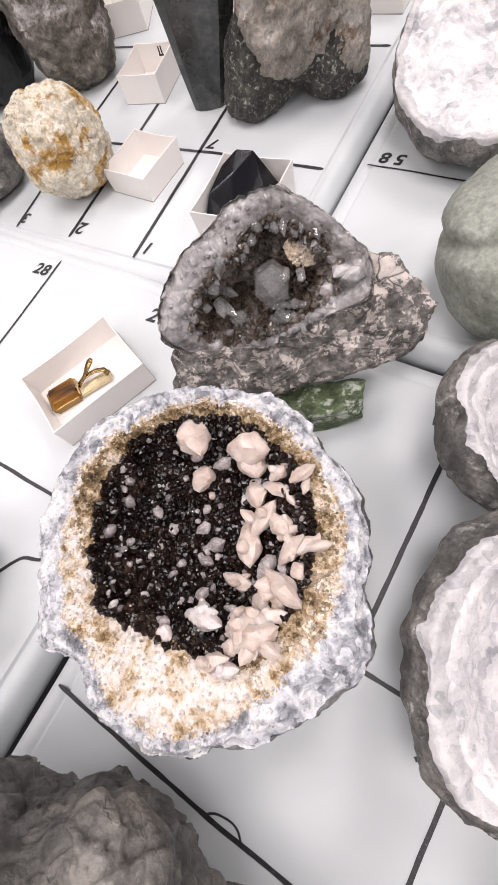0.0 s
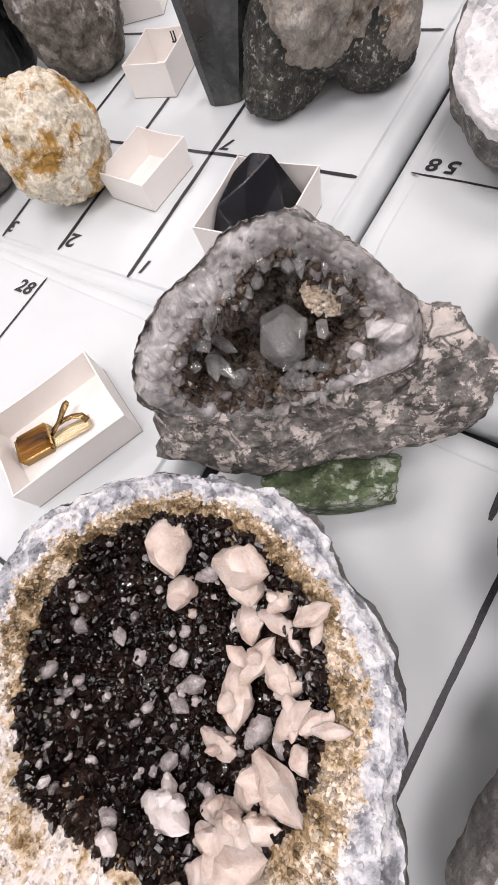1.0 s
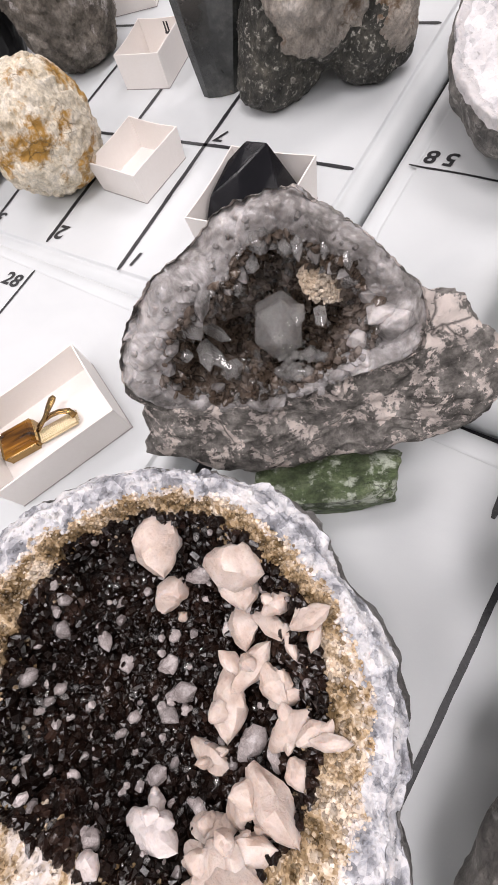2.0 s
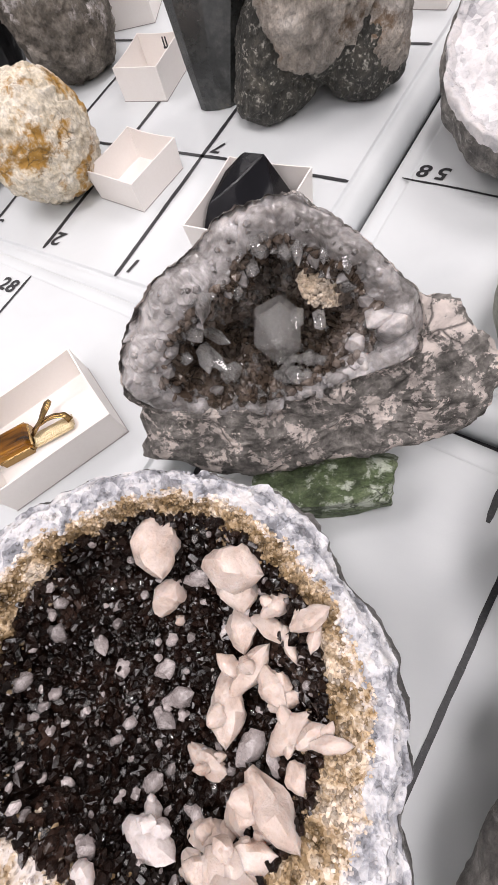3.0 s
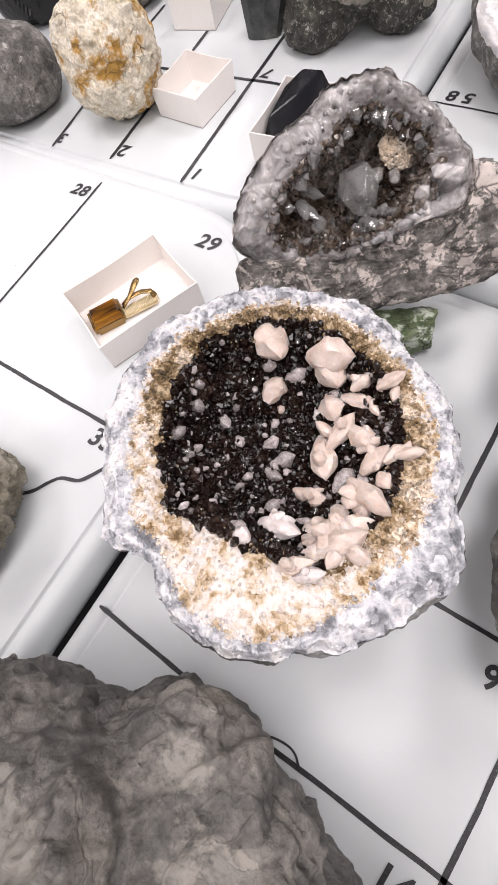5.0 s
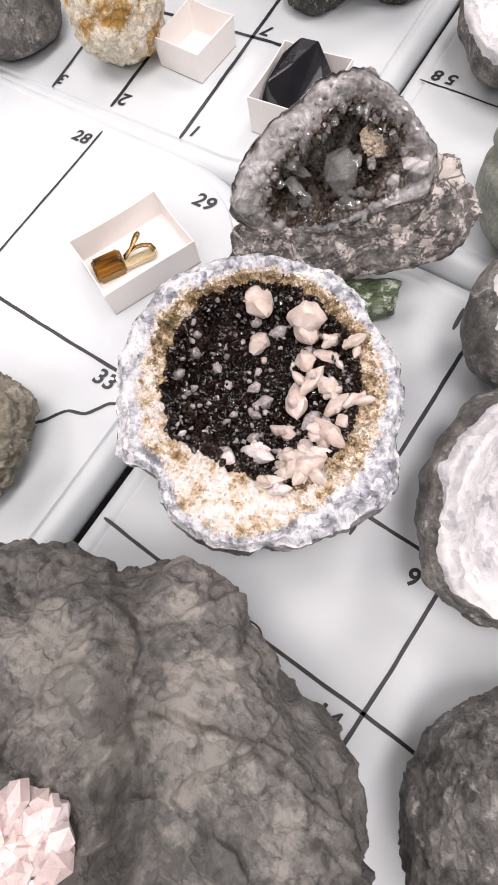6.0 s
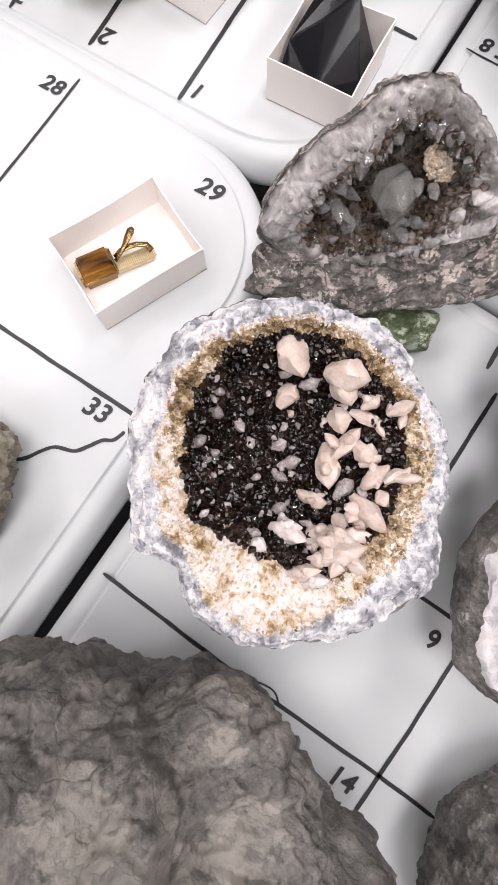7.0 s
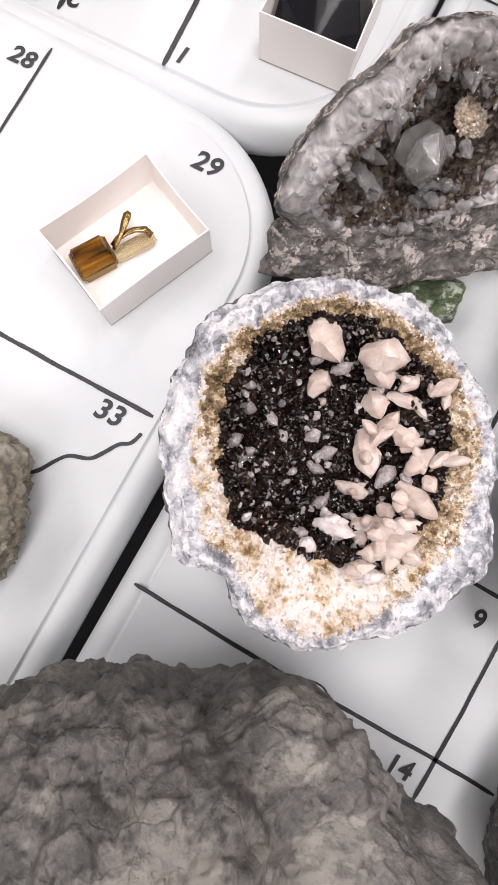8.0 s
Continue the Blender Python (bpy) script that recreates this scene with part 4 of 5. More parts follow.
# ---- the smoky quartz geode, propped up behind ----
def smoky_geode():
    e1, n = Vector((0.849, 0.528, 0)).normalized(), Vector((0.4285, -0.690, 0.5834)).normalized()
    e2 = n.cross(e1).normalized()
    e1 = e2.cross(n).normalized()
    o = Vector((0.4138, 0.661, 0.8285))
    m = Matrix((e1, e2, n)).transposed().to_4x4()
    m.translation = o
    t = thing("geode", m, "broken smoky quartz geode on grey host rock, propped up", "geode")
    outer = [0.0588, 0.0541, 0.0487, 0.0466, 0.0466, 0.0487, 0.0462, 0.0455, 0.0434, 0.0439, 0.0483, 0.0530, 0.0612, 0.0688, 0.0636, 0.0509, 0.0429, 0.0367, 0.0325, 0.0315, 0.0320, 0.0343, 0.0400, 0.0560]
    inner = [0.040, 0.041, 0.038, 0.0354, 0.0343, 0.0333, 0.0318, 0.0285, 0.0242, 0.0257, 0.029, 0.0325, 0.038, 0.0461, 0.0448, 0.0401, 0.0338, 0.0293, 0.0264, 0.0245, 0.0246, 0.0257, 0.0288, 0.035]
    crest = [0.8, -0.2, -0.7, -1.4, -2.8, -4.1, -4.5, -4.5, 0.4, 4.6, 7.0, 5.6, 3.2, 0.4, -3.9, -5.4, -4.4, -3.4, -2.6, -1.4, 0.5, 2.4, 2.6, 2.0]
    deep = [r * 0.72 for r in inner]

    def at(a, u):
        ca, sa = math.cos(a), math.sin(a)
        ro = around(outer, a) * (1 + 0.03 * fbm((ca, sa, 0), 4, 4, 8) + 0.015 * fbm((ca, sa, 0), 16, 3, 9))
        ri = min(around(inner, a) * (1 + 0.08 * fbm((ca, sa, 1), 5, 4, 10)), ro - 0.006)
        rd = min(around(deep, a) * (1 + 0.10 * fbm((ca, sa, 2), 5, 4, 11)), ri - 0.003)
        if u <= 1:
            r, z = rd * u, -0.030 + 0.005 * u ** 2
        elif u <= 2:
            f = u - 1
            r, z = rd + (ri - rd) * f, -0.025 + 0.025 * (1 - (1 - f) ** 1.9)
        elif u <= 3:
            f = u - 2
            r, z = ri + (ro - ri) * f, 0.004 * math.sin(math.pi * min(1, 0.2 + f * 0.75)) - 0.004 * smoothstep(0.7, 1, f)
        else:
            f = u - 3
            r, z = ro * (1 + 0.02 * math.sin(math.pi * f)) * math.cos(f * math.pi / 2) ** 0.55, -0.062 * f
        z += 0.001 * around(crest, a) * smoothstep(0.9, 2.2, u) * (1 - smoothstep(3.2, 4.0, u))
        p = Vector((r * ca, r * sa, z))
        amp, size = ((0.004, 0.006) if u < 2 else (0.0048, 0.0125) if u < 3 else (0.002, 0.012))
        lift = amp * (grains(p, size, 5) - 0.45) + 0.45 * amp * (grains(p, size * 0.4, 6) - 0.45)
        p += (Vector((0.2 * ca, 0.2 * sa, 1)) if u < 3 else Vector((ca, sa, -0.5))).normalized() * lift
        if u <= 3:
            p.z += 0.005 * fbm(p, 30, 3, 12)
        low = (TABLE + 0.001 - o.z - p.x * e1.z - p.y * e2.z) / n.z
        if p.z < low and u > 3:
            p.z = low
        return p

    band("cavity", at, 0.001, 2.05, 340, 60, M_SMOKY, t, "smoky grey-brown druse")
    band("quartz_rim", at, 1.95, 3.0, 460, 30, M_MILKY, t, "milky white and grey quartz rim", True)
    band("outer_crust", at, 2.98, 3.97, 320, 36, M_HOST, t, "rough grey crust", True)
    random.seed(23)
    scatter("cavity_druse", spots_on(at, 1500, 0, 2.1, (0.0020, 0.0070), (0.0014, 0.0040), 0.5), quartz_point(), M_SMOKY, t, "smoky quartz points")
    scatter("clear_druse", spots_on(at, 380, 0.2, 2.2, (0.0018, 0.0062), (0.0013, 0.0036), 0.6), quartz_point(), M_CLEAR, t, "small clear quartz points")
    scatter("rim_crust", spots_on(at, 70, 2.0, 2.7, (0.0015, 0.0045), (0.0015, 0.0038), 0.6, 0.6), quartz_point(5, 0.75), M_MILKY, t, "milky quartz grains")
    single_crystal("large_crystal", (0.002, 0.000, -0.018), (0.10, -0.05, 1), 0.027, 0.0235, M_CLEAR, t, 2.0, 0.95, 6, "point")
    for k, (x, y, z, l, w, wx, wy) in enumerate(((-0.033, 0.017, 0.0, 0.013, 0.008, 0.6, 0.1), (-0.028, -0.004, -0.004, 0.014, 0.007, 0.3, -0.7), (-0.022, 0.010, -0.006, 0.012, 0.006, 0.1, 0.2),
                                                 (0.012, 0.006, -0.006, 0.010, 0.006, -0.1, -0.5), (0.020, 0.004, -0.006, 0.010, 0.006, 0.1, -0.4), (-0.010, 0.016, -0.006, 0.011, 0.006, 0.0, 0.3),
                                                 (0.010, 0.030, -0.004, 0.009, 0.006, 0.0, -0.3), (-0.004, 0.026, -0.008, 0.010, 0.006, 0.2, -0.4), (0.008, -0.017, -0.002, 0.010, 0.007, 0.3, -0.2),
                                                 (-0.018, -0.016, -0.008, 0.012, 0.009, -0.2, 0.2), (0.014, -0.012, -0.004, 0.009, 0.006, 0.2, 0.2), (-0.040, 0.004, 0.0, 0.010, 0.007, 0.5, 0.0))):
        single_crystal("quartz_crystal", (x, y, z), (wx, wy, 1), l, w, M_CLEAR, t, k + 0.5, 0.9, 6, "point")
    # a jagged lip of stubby crystals that lean over the hollow, and a clear cluster on its floor
    for k in range(46):
        a = 2 * math.pi * (k + random.uniform(-0.4, 0.4)) / 46
        if 3.9 < a < 5.9 and k % 3:
            continue
        p = at(a, random.uniform(1.75, 2.25))
        s = random.uniform(0.006, 0.0115)
        single_crystal("lip_crystal", p - Vector((0, 0, 0.003)), (-0.75 * math.cos(a) + random.gauss(0, 0.3), -0.75 * math.sin(a) + random.gauss(0, 0.3), 0.75), s, s * random.uniform(0.6, 0.85), M_MILKY if k % 3 else M_CLEAR, t, k + 0.3, 0.85, 6, "point")
    for k in range(16):
        p = Vector((0.008 + random.gauss(0, 0.005), -0.017 + random.gauss(0, 0.003), -0.006))
        s = random.uniform(0.0035, 0.0065)
        single_crystal("clear_crystal", p, (random.gauss(0, 0.4), random.gauss(0, 0.4), 1), s * 1.3, s, M_CLEAR, t, k + 0.9, 0.9, 6, "point")
    for k, (x, y, z, l, w, wx, wy) in enumerate(((-0.030, -0.004, -0.008, 0.019, 0.008, 0.75, -0.55), (-0.027, 0.002, -0.010, 0.016, 0.007, 0.9, -0.3), (0.050, -0.002, -0.001, 0.016, 0.015, -0.5, 0.1), (0.046, 0.004, 0.0, 0.013, 0.012, -0.6, -0.2), (-0.036, 0.010, 0.0, 0.013, 0.009, 0.7, 0.3))):
        single_crystal("tooth_crystal", (x, y, z), (wx, wy, 0.7), l, w, M_CLEAR if k < 2 else M_MILKY, t, k + 3.1, 0.7, 6, "point")
    # rusty patch of fine druse
    spots = []
    for _ in range(520):
        a, r = random.uniform(0, 6.283), 0.010 * math.sqrt(random.random())
        x, y = 0.025 + r * math.cos(a) * 1.15, 0.0155 + r * math.sin(a) * 0.95
        z = -0.013 + 0.007 * math.sqrt(max(0, 1 - (r / 0.0105) ** 2))
        spots.append(((x, y, z), Vector((x - 0.025 + random.gauss(0, 0.004), y - 0.0155 + random.gauss(0, 0.004), 0.008)), random.uniform(0.0012, 0.0021), random.uniform(0.0014, 0.0024)))
    spots.append(((0.025, 0.0155, -0.0185), (0, 0, 1), 0.0125, 0.0225))
    scatter("rusty_patch", spots, pebble(), M_RUST, t, "rust-stained fine druse")
    # host rock along the foot, reaching past the quartz on one side
    shape = [(-70, -47), (-66, -32), (-42, -28), (-18, -30), (2, -25), (16, -21), (31, -15), (50, -9), (52, -4), (50, 12), (67, 7), (81, -7), (91, -20), (93, -30), (87, -48), (71, -58), (36, -64), (0, -71), (-36, -70), (-70, -60)]
    outline = []
    for k in range(len(shape)):
        a, b = Vector(shape[k]), Vector(shape[(k + 1) % len(shape)])
        c, d = Vector(shape[k - 1]), Vector(shape[(k + 2) % len(shape)])
        for i in range(20):
            f = i / 20
            outline.append((a + 0.35 * f * (b - c) * (1 - f) ** 2 + (b - a) * smoothstep(0, 1, f) * 0.3 + (b - a) * f * 0.7 - 0.35 * (1 - f) * (d - a) * f ** 2 * 0.5) / 1000)
    mid, rows, verts = Vector((0.028, -0.040)), 46, []
    for j in range(rows):
        f = math.sin(math.pi * (j + 0.15) / (rows - 0.7))
        front = j < rows / 2
        for q in outline:
            xy = mid + (q - mid) * f
            z = -0.010 + (0.010 if front else -0.034) * (1 - f ** (7 if front else 2.5)) - 0.004 * smoothstep(-0.02, -0.06, xy.x)
            p = Vector((xy.x, xy.y, z))
            out = Vector((q.x - mid.x, q.y - mid.y, 0)).normalized() * f ** 4 + Vector((0, 0, 1 if front else -1)) * (1 - f ** 6)
            level = (0.5 + 0.5 * fbm(p, 38, 4, 9)) * 6
            lift = 0.0055 * fbm(p, 28, 3, 3) + 0.0022 * fbm(p, 110, 4, 4) + 0.005 * (math.floor(level) + smoothstep(0.75, 1, level - math.floor(level)) - level) / 3
            p += out * lift
            low = (TABLE + 0.001 - o.z - p.x * e1.z - p.y * e2.z) / n.z
            p.z = max(p.z, low)
            verts.append(p)
    link_mesh("host_rock", verts, grid_faces(len(outline), rows), M_HOST, t, "grey host rock with pale lichen-like patches", True)
    return t


smoky_geode()


# ---- the green stone that props it ----
def green_slab():
    """A broken rectangular block with chipped edges."""
    n, verts, faces = 22, [], []
    hx, hy, hz = 0.034, 0.0135, 0.0125
    for ax, sgn in ((0, 1), (0, -1), (1, 1), (1, -1), (2, 1), (2, -1)):
        k = len(verts)
        for j in range(n):
            for i in range(n):
                p = [0.0, 0.0, 0.0]
                p[ax], p[(ax + 1) % 3], p[(ax + 2) % 3] = sgn, 2 * i / (n - 1) - 1, 2 * j / (n - 1) - 1
                v = Vector((p[0] * hx, p[1] * hy, p[2] * hz))
                r = max(abs(p[0]), abs(p[1]), abs(p[2]), (abs(p[0]) + abs(p[1]) + abs(p[2])) / 2.35)
                v /= r
                v *= 1 + 0.10 * fbm(v, 45, 3, 3) + 0.05 * fbm(v, 180, 3, 4)
                v.x += 0.25 * v.y
                verts.append(v)
        for j in range(n - 1):
            for i in range(n - 1):
                a = k + j * n + i
                f = (a, a + 1, a + n + 1, a + n)
                faces.append(f if sgn > 0 else f[::-1])
    bm = bmesh.new()
    vs = [bm.verts.new(v) for v in verts]
    for f in faces:
        bm.faces.new([vs[i] for i in f])
    bmesh.ops.remove_doubles(bm, verts=bm.verts, dist=0.00002)
    ob = part("green_stone", bm, M_GREEN, None)
    ob.matrix_world = pose(0.4475, 0.6355, TABLE + 0.0115, 0, 0, 36) @ Matrix.Diagonal((1.04, 0.9, 0.86, 1))
    tagged(ob, "rough green serpentine block under the smoky geode", "rock")


green_slab()


# ---- grey rocks and half geodes round the table ----
def plates(p, size, seed):
    """Stepped flat chips with broken edges: a height from -0.5 to 0.5 for each chip, with a slight tilt of its own."""
    v = Vector(p) / size + Vector((seed * 3.7, -seed * 1.9, seed * 2.3))
    v += 0.32 * noise.noise_vector(v * 1.1) + 0.05 * noise.noise_vector(v * 3.1)
    d, pts = noise.voronoi(v)
    cell = noise.cell_vector(pts[0] * 17.3) - Vector((0.5, 0.5, 0.5))
    edge = smoothstep(0.0, 0.15, d[1] - d[0])
    return (cell.z + 0.9 * cell.dot(v - pts[0])) * (0.25 + 0.75 * edge) - 0.12 * (1 - edge)


def big_rock():
    c = (0.470, 0.300, TABLE + 0.085)
    t = thing("basalt_boulder", pose(*c), "large dark grey basalt boulder with scaly faces and a pink druse", "rock")
    body = rock("boulder_body", c, [0.152, 0.153, 0.153, 0.151, 0.145, 0.135, 0.129, 0.131, 0.127, 0.114, 0.110, 0.118, 0.123, 0.124, 0.127, 0.130, 0.133,
                                    0.136, 0.138, 0.140, 0.140, 0.140, 0.140, 0.140, 0.140, 0.140, 0.140, 0.142, 0.144, 0.146, 0.148, 0.150],
                0.056, 0.088, M_GREY, "", (0.040, 0.010, 0.002), 16, 6.0, 0, 330, 0.70, crease=0.03, flake=0.06, flake_scale=1.5, steps=5.0, parent=t)
    low = TABLE + 0.0003 - c[2]
    for v in body.data.vertices:
        p = Vector((v.co.x * 0.975, v.co.y * 0.97, v.co.z * 0.98))
        away = Vector((p.x, p.y, p.z * 2.2)).normalized()
        # a tall hump on one side of a slanting break, a low shoulder on the other
        side = 0.8 * (p.x - 0.006) + 0.6 * (p.y - 0.084) + 0.008 * fbm(p, 25, 3, 4)
        if p.z > 0:
            p.z *= 1 - 0.46 * smoothstep(-0.006, 0.016, side)
        lift = -0.006 * math.exp(-((side - 0.008) / 0.009) ** 2) * smoothstep(-0.01, 0.01, p.z)
        lift += 0.0090 * plates(p, 0.042, 2.0) + 0.0046 * plates(p, 0.019, 5.0) + 0.0010 * plates(p, 0.0080, 8.0)
        if p.z > low + 0.004:
            v.co = p + away * lift
            v.co.z = max(v.co.z, low)
    random.seed(41)
    spots = []
    for _ in range(150):
        a, r = random.uniform(0, 6.283), 0.0135 * math.sqrt(random.random())
        s = random.uniform(0.005, 0.012)
        spots.append(((0.018 + r * math.cos(a), 0.028 + r * math.sin(a), 0.0505 + random.uniform(-0.003, 0.002)), (random.gauss(0.1, 0.6), random.gauss(0, 0.6), 1), s * 0.5, s))
    scatter("pink_druse", spots, quartz_point(5, 0.6), M_PINK, t, "pale pink crystals")


big_rock()


def half_geode(name, centre, tilt, outer, width, height, label, seed, rind, inside, inside_label, grain=(0.0017, 0.012), depth=0.4):
    """Half a geode: a rough rind below and a bright crystal lining in the hollow."""
    t = thing(name, Matrix.Translation(centre) @ tilt.to_4x4(), label, "geode", "half geodes")
    inner = [r - width for r in outer]
    floor_r = [r * 0.62 for r in inner]
    h = height
    at = geode_surface(outer, inner, floor_r, (h * depth, h * (depth + 0.25), h * 0.93, h, h * 0.88), seed,
                       lambda u: (grain[0], grain[1]) if u < 2 else (grain[0] * 0.7, grain[1]) if u < 2.7 else (0.0012, 0.010))
    band("crystal_lining", at, 0.001, 2.03, 260, 48, inside, t, inside_label, True)
    def edge(a):
        """Where the white lining breaks off against the rind."""
        return 2.72 + 0.26 * fbm((math.cos(a), math.sin(a), seed), 2.5, 4, seed) + 0.05 * fbm((math.cos(a), math.sin(a), seed), 12, 3, seed)

    band("rim", at, 2.0, edge, 360, 10, inside, t, smooth=True)
    band("rind", at, edge, 4.0, 360, 36, rind, t, "rough grey rind", True)
    random.seed(int(seed * 10))
    scatter("lining_crust", spots_on(at, 200, 0.6, 2.5, (0.0008, 0.0016), (0.0008, 0.0018), 0.5, 0.6), quartz_point(5, 0.75), inside, t, "small white crystals")
    return t


half_geode("half_geode", (0.6055, 0.562, TABLE + 0.008), Euler((radians(8), radians(13), 0)).to_matrix(), [0.068, 0.072, 0.074, 0.078, 0.084, 0.081, 0.073, 0.070, 0.069, 0.069, 0.071, 0.076, 0.074, 0.068, 0.066, 0.066],
           0.015, 0.054, "grey-skinned half geode with a white crystal lining", 2.2, M_GREY2, M_WHITE, "white druse", depth=0.28)
half_geode("half_geode", (0.553, 0.656, TABLE + 0.010), Euler((radians(-2), radians(21), 0)).to_matrix(), [0.048, 0.049, 0.048, 0.046, 0.045, 0.045, 0.047, 0.050, 0.052, 0.051, 0.050, 0.051, 0.049, 0.048, 0.047, 0.048],
           0.012, 0.056, "small grey half geode with white crystals", 4.1, M_GREY2, M_WHITE, "white druse")
half_geode("half_geode", (0.466, 0.952, TABLE + 0.015), Euler((radians(21), radians(-6), 0)).to_matrix(), [0.080, 0.082, 0.080, 0.078, 0.078, 0.080, 0.084, 0.084, 0.082, 0.080, 0.080, 0.082, 0.084, 0.082, 0.08, 0.08],
           0.010, 0.062, "dark-skinned half geode with a sparkling white lining", 5.3, M_GREY2, M_WHITE, "white druse", depth=0.62)

rock("grey_nodule", (0.696, 0.414, TABLE + 0.038), [0.075, 0.078, 0.08, 0.078, 0.072, 0.072, 0.076, 0.078, 0.080, 0.078, 0.074, 0.072], 0.056, 0.042, M_GREY2,
     "rounded dark grey geode nodule, closed", (0.05, 0.03, 0.012), 24, 9.0, 0, 150, 0.75, flake=0.14, flake_scale=1.4)
rock("brown_rock", (0.268, 0.388, TABLE + 0.024), [0.056, 0.058, 0.062, 0.060, 0.056, 0.054, 0.054, 0.056, 0.056, 0.054, 0.054, 0.055], 0.028, 0.026, M_OLIVE,
     "knobbly brown and olive rock", (0.10, 0.05, 0.02), 30, 3.0, 0, 130, 0.8, facet=0.05, facet_size=0.010, crease=0.06, flake=0.25, flake_scale=1.2)
green_stone = rock("green_grey_stone", (0.538, 0.788, TABLE + 0.042), [0.062, 0.066, 0.072, 0.066, 0.058, 0.058, 0.062, 0.066, 0.070, 0.070, 0.066, 0.062], 0.043, 0.042, M_CELADON,
     "smooth grey-green boulder with a shallow hollow", (0.06, 0.010, 0.003), 18, 5.0, 0, 110, 0.65)
for v in green_stone.data.vertices:
    d = abs(v.co.x * 0.5 - v.co.y * 0.25 - (v.co.z - 0.012) + 0.02)
    k = 0.006 * math.exp(-(d / 0.006) ** 2) * smoothstep(0.0, 0.03, -v.co.x - v.co.y * 0.3 + 0.02)
    v.co -= v.co.normalized() * k
nodule = rock("cream_nodule", (0.1205, 0.7725, TABLE + 0.043), [0.042, 0.044, 0.046, 0.045, 0.042, 0.041, 0.042, 0.043, 0.043, 0.042, 0.041, 0.041], 0.045, 0.043, M_CREAM,
              "cream-coloured knobbly nodule with ochre pits", (0.10, 0.016, 0.003), 26, 7.0, 0, 170, 0.9)
for v in nodule.data.vertices:
    d = noise.voronoi(v.co / 0.013 + 0.35 * noise.noise_vector(v.co / 0.011))[0]
    e = noise.voronoi(v.co / 0.0050 + 0.3 * noise.noise_vector(v.co / 0.004))[0]
    knob = 0.0021 * (smoothstep(0.0, 0.4, d[1] - d[0]) - 0.6) + 0.0007 * (smoothstep(0.0, 0.35, e[1] - e[0]) - 0.6)
    pit = -0.003 * smoothstep(0.25, 0.6, fbm(v.co, 55, 3, 21))
    out = v.co.normalized() * (knob + pit)
    v.co += out
    v.co.z = max(v.co.z, -0.0427)
rock("dark_stone", (0.000, 0.738, TABLE + 0.026), [0.050, 0.052, 0.054, 0.052, 0.05, 0.05, 0.05, 0.05, 0.048, 0.048, 0.048, 0.049], 0.040, 0.028, M_GREY2,
     "small rounded dark grey stone", (0.06, 0.03, 0.012), 30, 12.0, 0, 90, 0.85)
rock("grey_boulder", (-0.002, 0.930, TABLE + 0.070), [0.056, 0.054, 0.052, 0.052, 0.054, 0.056, 0.056, 0.054, 0.052, 0.052, 0.054, 0.056], 0.105, 0.073, M_TILL,
     "tall grey-brown rough boulder with a pale vein", (0.07, 0.04, 0.018), 22, 14.0, 0, 140, 0.7, crease=0.05, flake=0.22, flake_scale=1.6)
rock("black_stone", (-0.105, 0.885, TABLE + 0.075), [0.056, 0.052, 0.050, 0.052, 0.056, 0.058, 0.056, 0.052, 0.05, 0.052, 0.054, 0.056], 0.100, 0.078, M_BLACK2,
     "tall matt black stone", (0.05, 0.03, 0.008), 14, 16.0, 0, 70, 0.5, smooth=False, facet=0.10, facet_size=0.03)


def tower():
    """A polished free-form of dark feldspar, wider towards the top, with flat facets."""
    t_h, n = 0.175, 12
    verts, rows = [], 26
    for j in range(rows):
        f = j / (rows - 1)
        w = 0.0175 + 0.021 * min(1, f * 1.7) - 0.022 * smoothstep(0.72, 1.0, f)
        d = 0.014 + 0.012 * min(1, f * 1.7) - 0.014 * smoothstep(0.72, 1.0, f)
        for i in range(n):
            a = 2 * math.pi * i / n
            k = 1 + 0.05 * fbm((math.cos(a), math.sin(a), f * 1.5), 1.3, 2, 3)
            x, y = (math.copysign(abs(math.cos(a)) ** 0.6, math.cos(a)) * w * k, math.copysign(abs(math.sin(a)) ** 0.6, math.sin(a)) * d * k)
            verts.append((x + 0.020 * f, y + 0.002 * f, t_h * f))
    faces = grid_faces(n, rows) + [tuple(range(n))[::-1], tuple(range((rows - 1) * n, rows * n))]
    ob = link_mesh("polished_tower", verts, faces, M_TOWER, smooth=False)
    ob.matrix_world = pose(0.190, 0.917, TABLE + 0.0004, 0, 0, 26)
    tagged(ob, "polished dark grey-green feldspar tower standing on end", "rock")


tower()


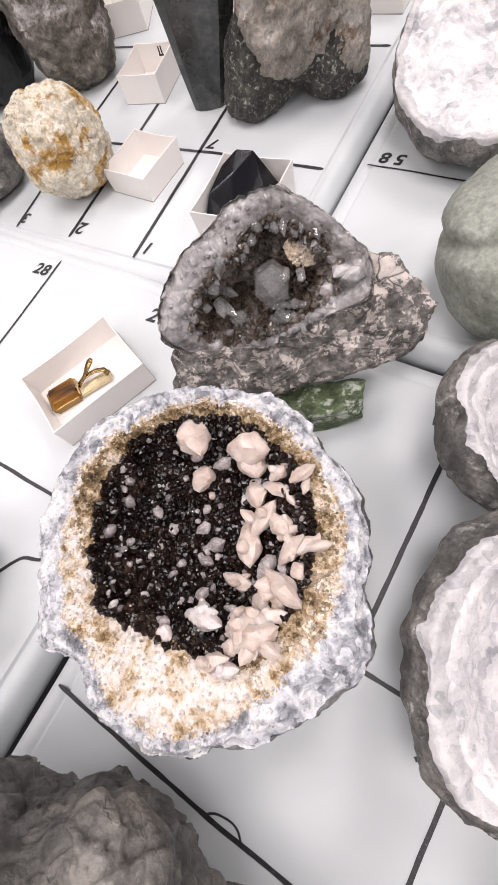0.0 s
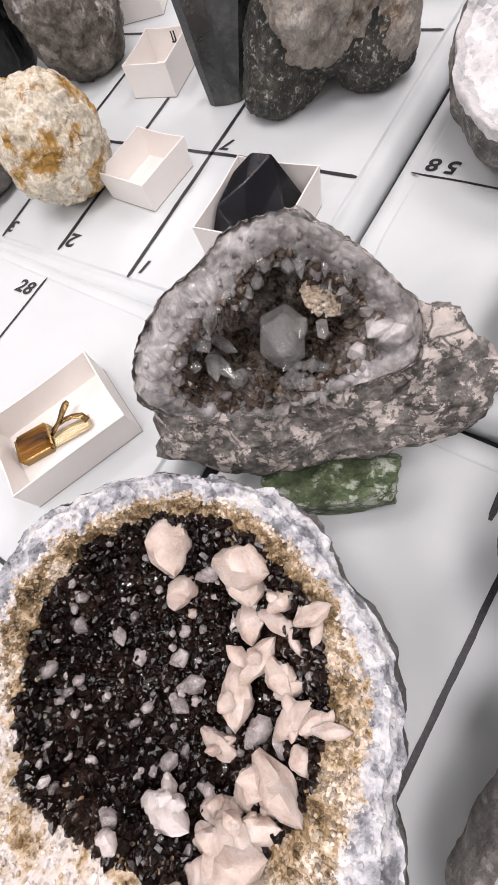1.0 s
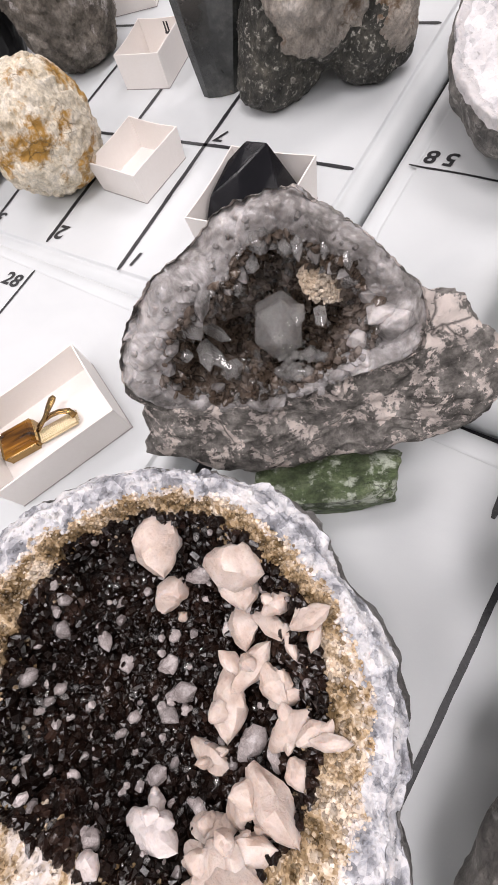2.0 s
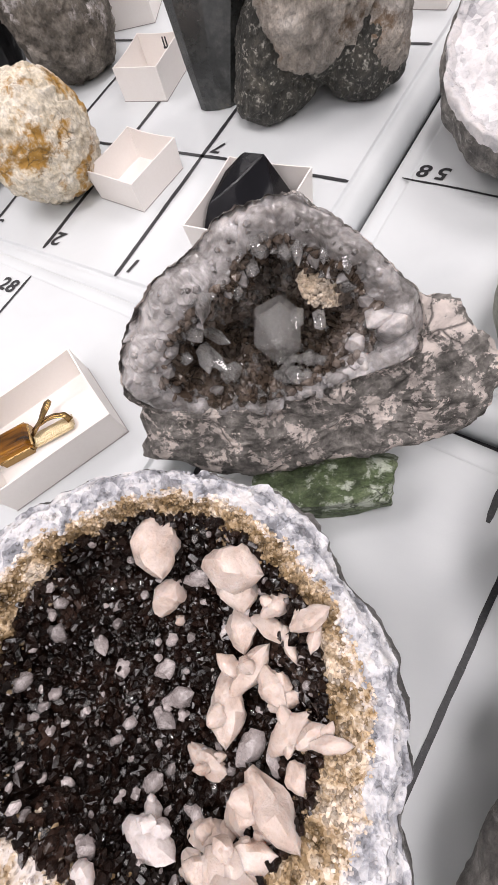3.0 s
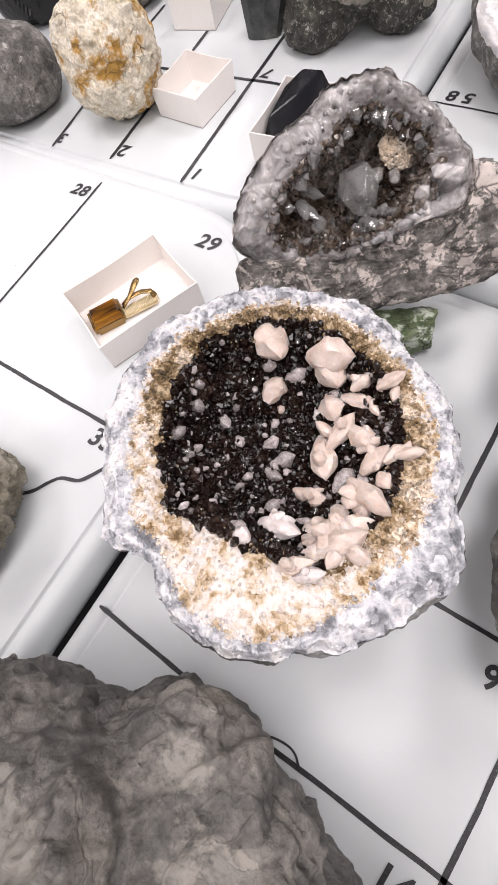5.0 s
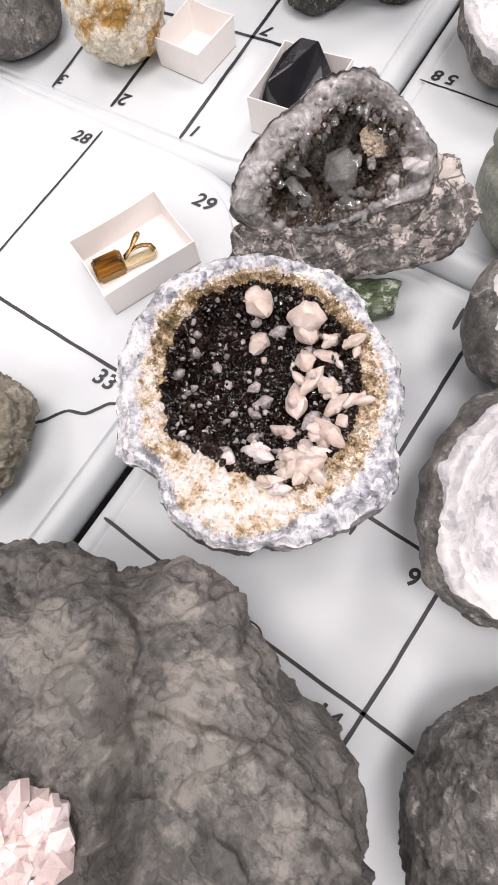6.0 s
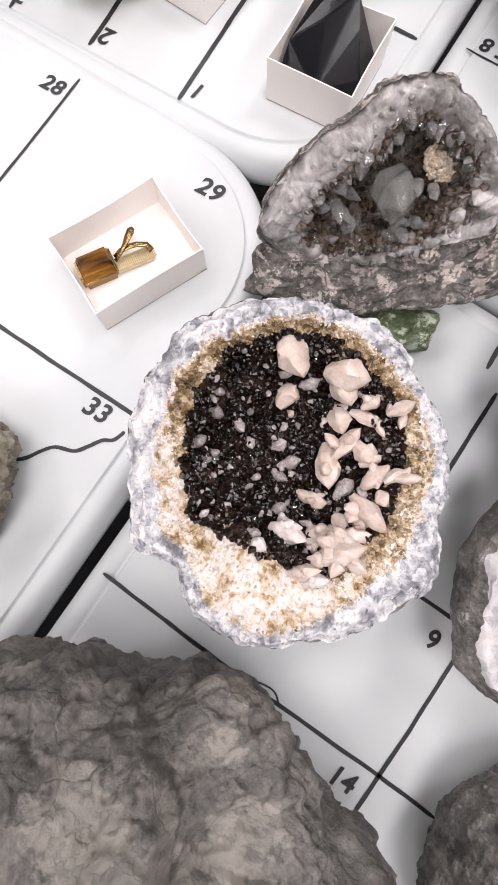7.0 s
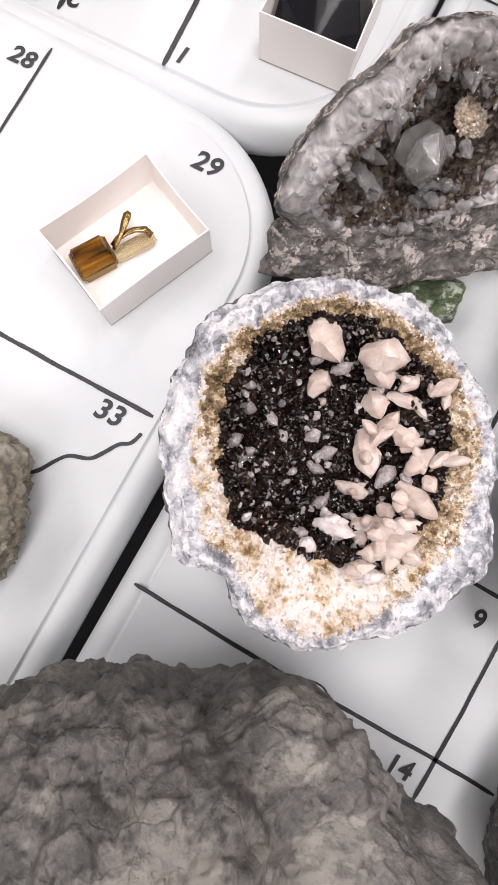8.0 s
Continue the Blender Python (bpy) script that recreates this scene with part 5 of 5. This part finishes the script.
def schist():
    """A boulder that stands on two lobes, with a quartz mass over and between them."""
    t = thing("quartz_schist", pose(0.285, 0.935, TABLE), "black schist boulder with a tan quartz mass on its face", "rock")

    def lobe(name, x, y, z, radii, up, down, material, seed, lean, rough=(0.12, 0.05, 0.025)):
        ob = rock(name, (0, 0, 0), radii, up, down, material, "", rough, 24, seed, 0.3, 90, 0.7, parent=t, ground=False, facet=0.03, facet_size=0.010, crease=0.04, lean=lean, flake=0.18, flake_scale=1.5)
        ob.matrix_basis = pose(x, y, z)
        for v in ob.data.vertices:
            v.co.z = max(v.co.z, 0.0004 - z)

    lobe("schist_lobe", -0.039, -0.016, 0.030, [0.036, 0.034, 0.032, 0.032, 0.034, 0.036, 0.034, 0.032], 0.052, 0.032, M_SCHIST, 21.0, (0.16, 0.1))
    lobe("schist_lobe", 0.026, 0.022, 0.034, [0.034, 0.032, 0.030, 0.030, 0.032, 0.034, 0.032, 0.030], 0.055, 0.035, M_SCHIST, 27.0, (-0.12, 0.05))
    lobe("schist_body", -0.004, 0.016, 0.078, [0.048, 0.044, 0.040, 0.040, 0.046, 0.052, 0.046, 0.042], 0.090, 0.066, M_SCHIST, 33.0, (0, 0.02))
    lobe("quartz_flank", 0.036, 0.026, 0.052, [0.026, 0.025, 0.024, 0.023, 0.022, 0.022, 0.024, 0.025], 0.070, 0.046, M_QVEIN, 29.0, (-0.10, 0.02))
    lobe("quartz_mass", -0.002, -0.004, 0.098, [0.046, 0.042, 0.038, 0.038, 0.043, 0.045, 0.038, 0.038], 0.080, 0.064, M_QVEIN, 25.0, (0.02, 0.12), (0.22, 0.09, 0.035))


schist()


def obsidian():
    """A sharp wedge of volcanic glass: the hull of a few corners, its edges slightly chipped."""
    bm = bmesh.new()
    for p in ((-0.027, -0.029, 0.003), (0.026, -0.028, 0.002), (0.029, 0.024, 0.004), (0.012, 0.029, 0.006), (-0.024, 0.028, 0.004), (-0.025, 0.004, 0.020),
              (-0.010, 0.022, 0.046), (0.006, 0.020, 0.048), (0.014, 0.008, 0.038), (-0.008, 0.004, 0.038), (0.027, -0.010, 0.020), (0.002, -0.027, 0.015), (-0.026, -0.010, 0.027), (-0.022, 0.014, 0.036), (-0.026, -0.026, 0.012)):
        bm.verts.new(p)
    bmesh.ops.convex_hull(bm, input=bm.verts)
    bmesh.ops.bevel(bm, geom=bm.edges[:], offset=0.0007, segments=1, affect="EDGES")
    ob = part("obsidian", bm, M_BLACK, None)
    ob.matrix_world = pose(0.3105, 0.7855, TABLE + 0.0016, 0, 0, 6) @ Matrix.Diagonal((1.05, 1.0, 0.96, 1))
    tagged(ob, "sharp black obsidian wedge lying in a card box", "rock")


obsidian()
rock("dark_block", (0.215, 1.020, TABLE + 0.035), [0.030, 0.028, 0.026, 0.028, 0.030, 0.028, 0.026, 0.028], 0.045, 0.037, M_SCHIST, "dark brown stone behind the polished tower",
     (0.06, 0.03, 0.01), 30, 17.0, 0, 60, 0.5)
rock("rusty_rock", (0.396, 1.050, TABLE + 0.022), [0.030, 0.028, 0.026, 0.028, 0.030, 0.028], 0.034, 0.030, M_RED, "rust-red rough rock beside the white geode", (0.1, 0.05, 0.02), 30, 18.0, 0, 60, 0.8)
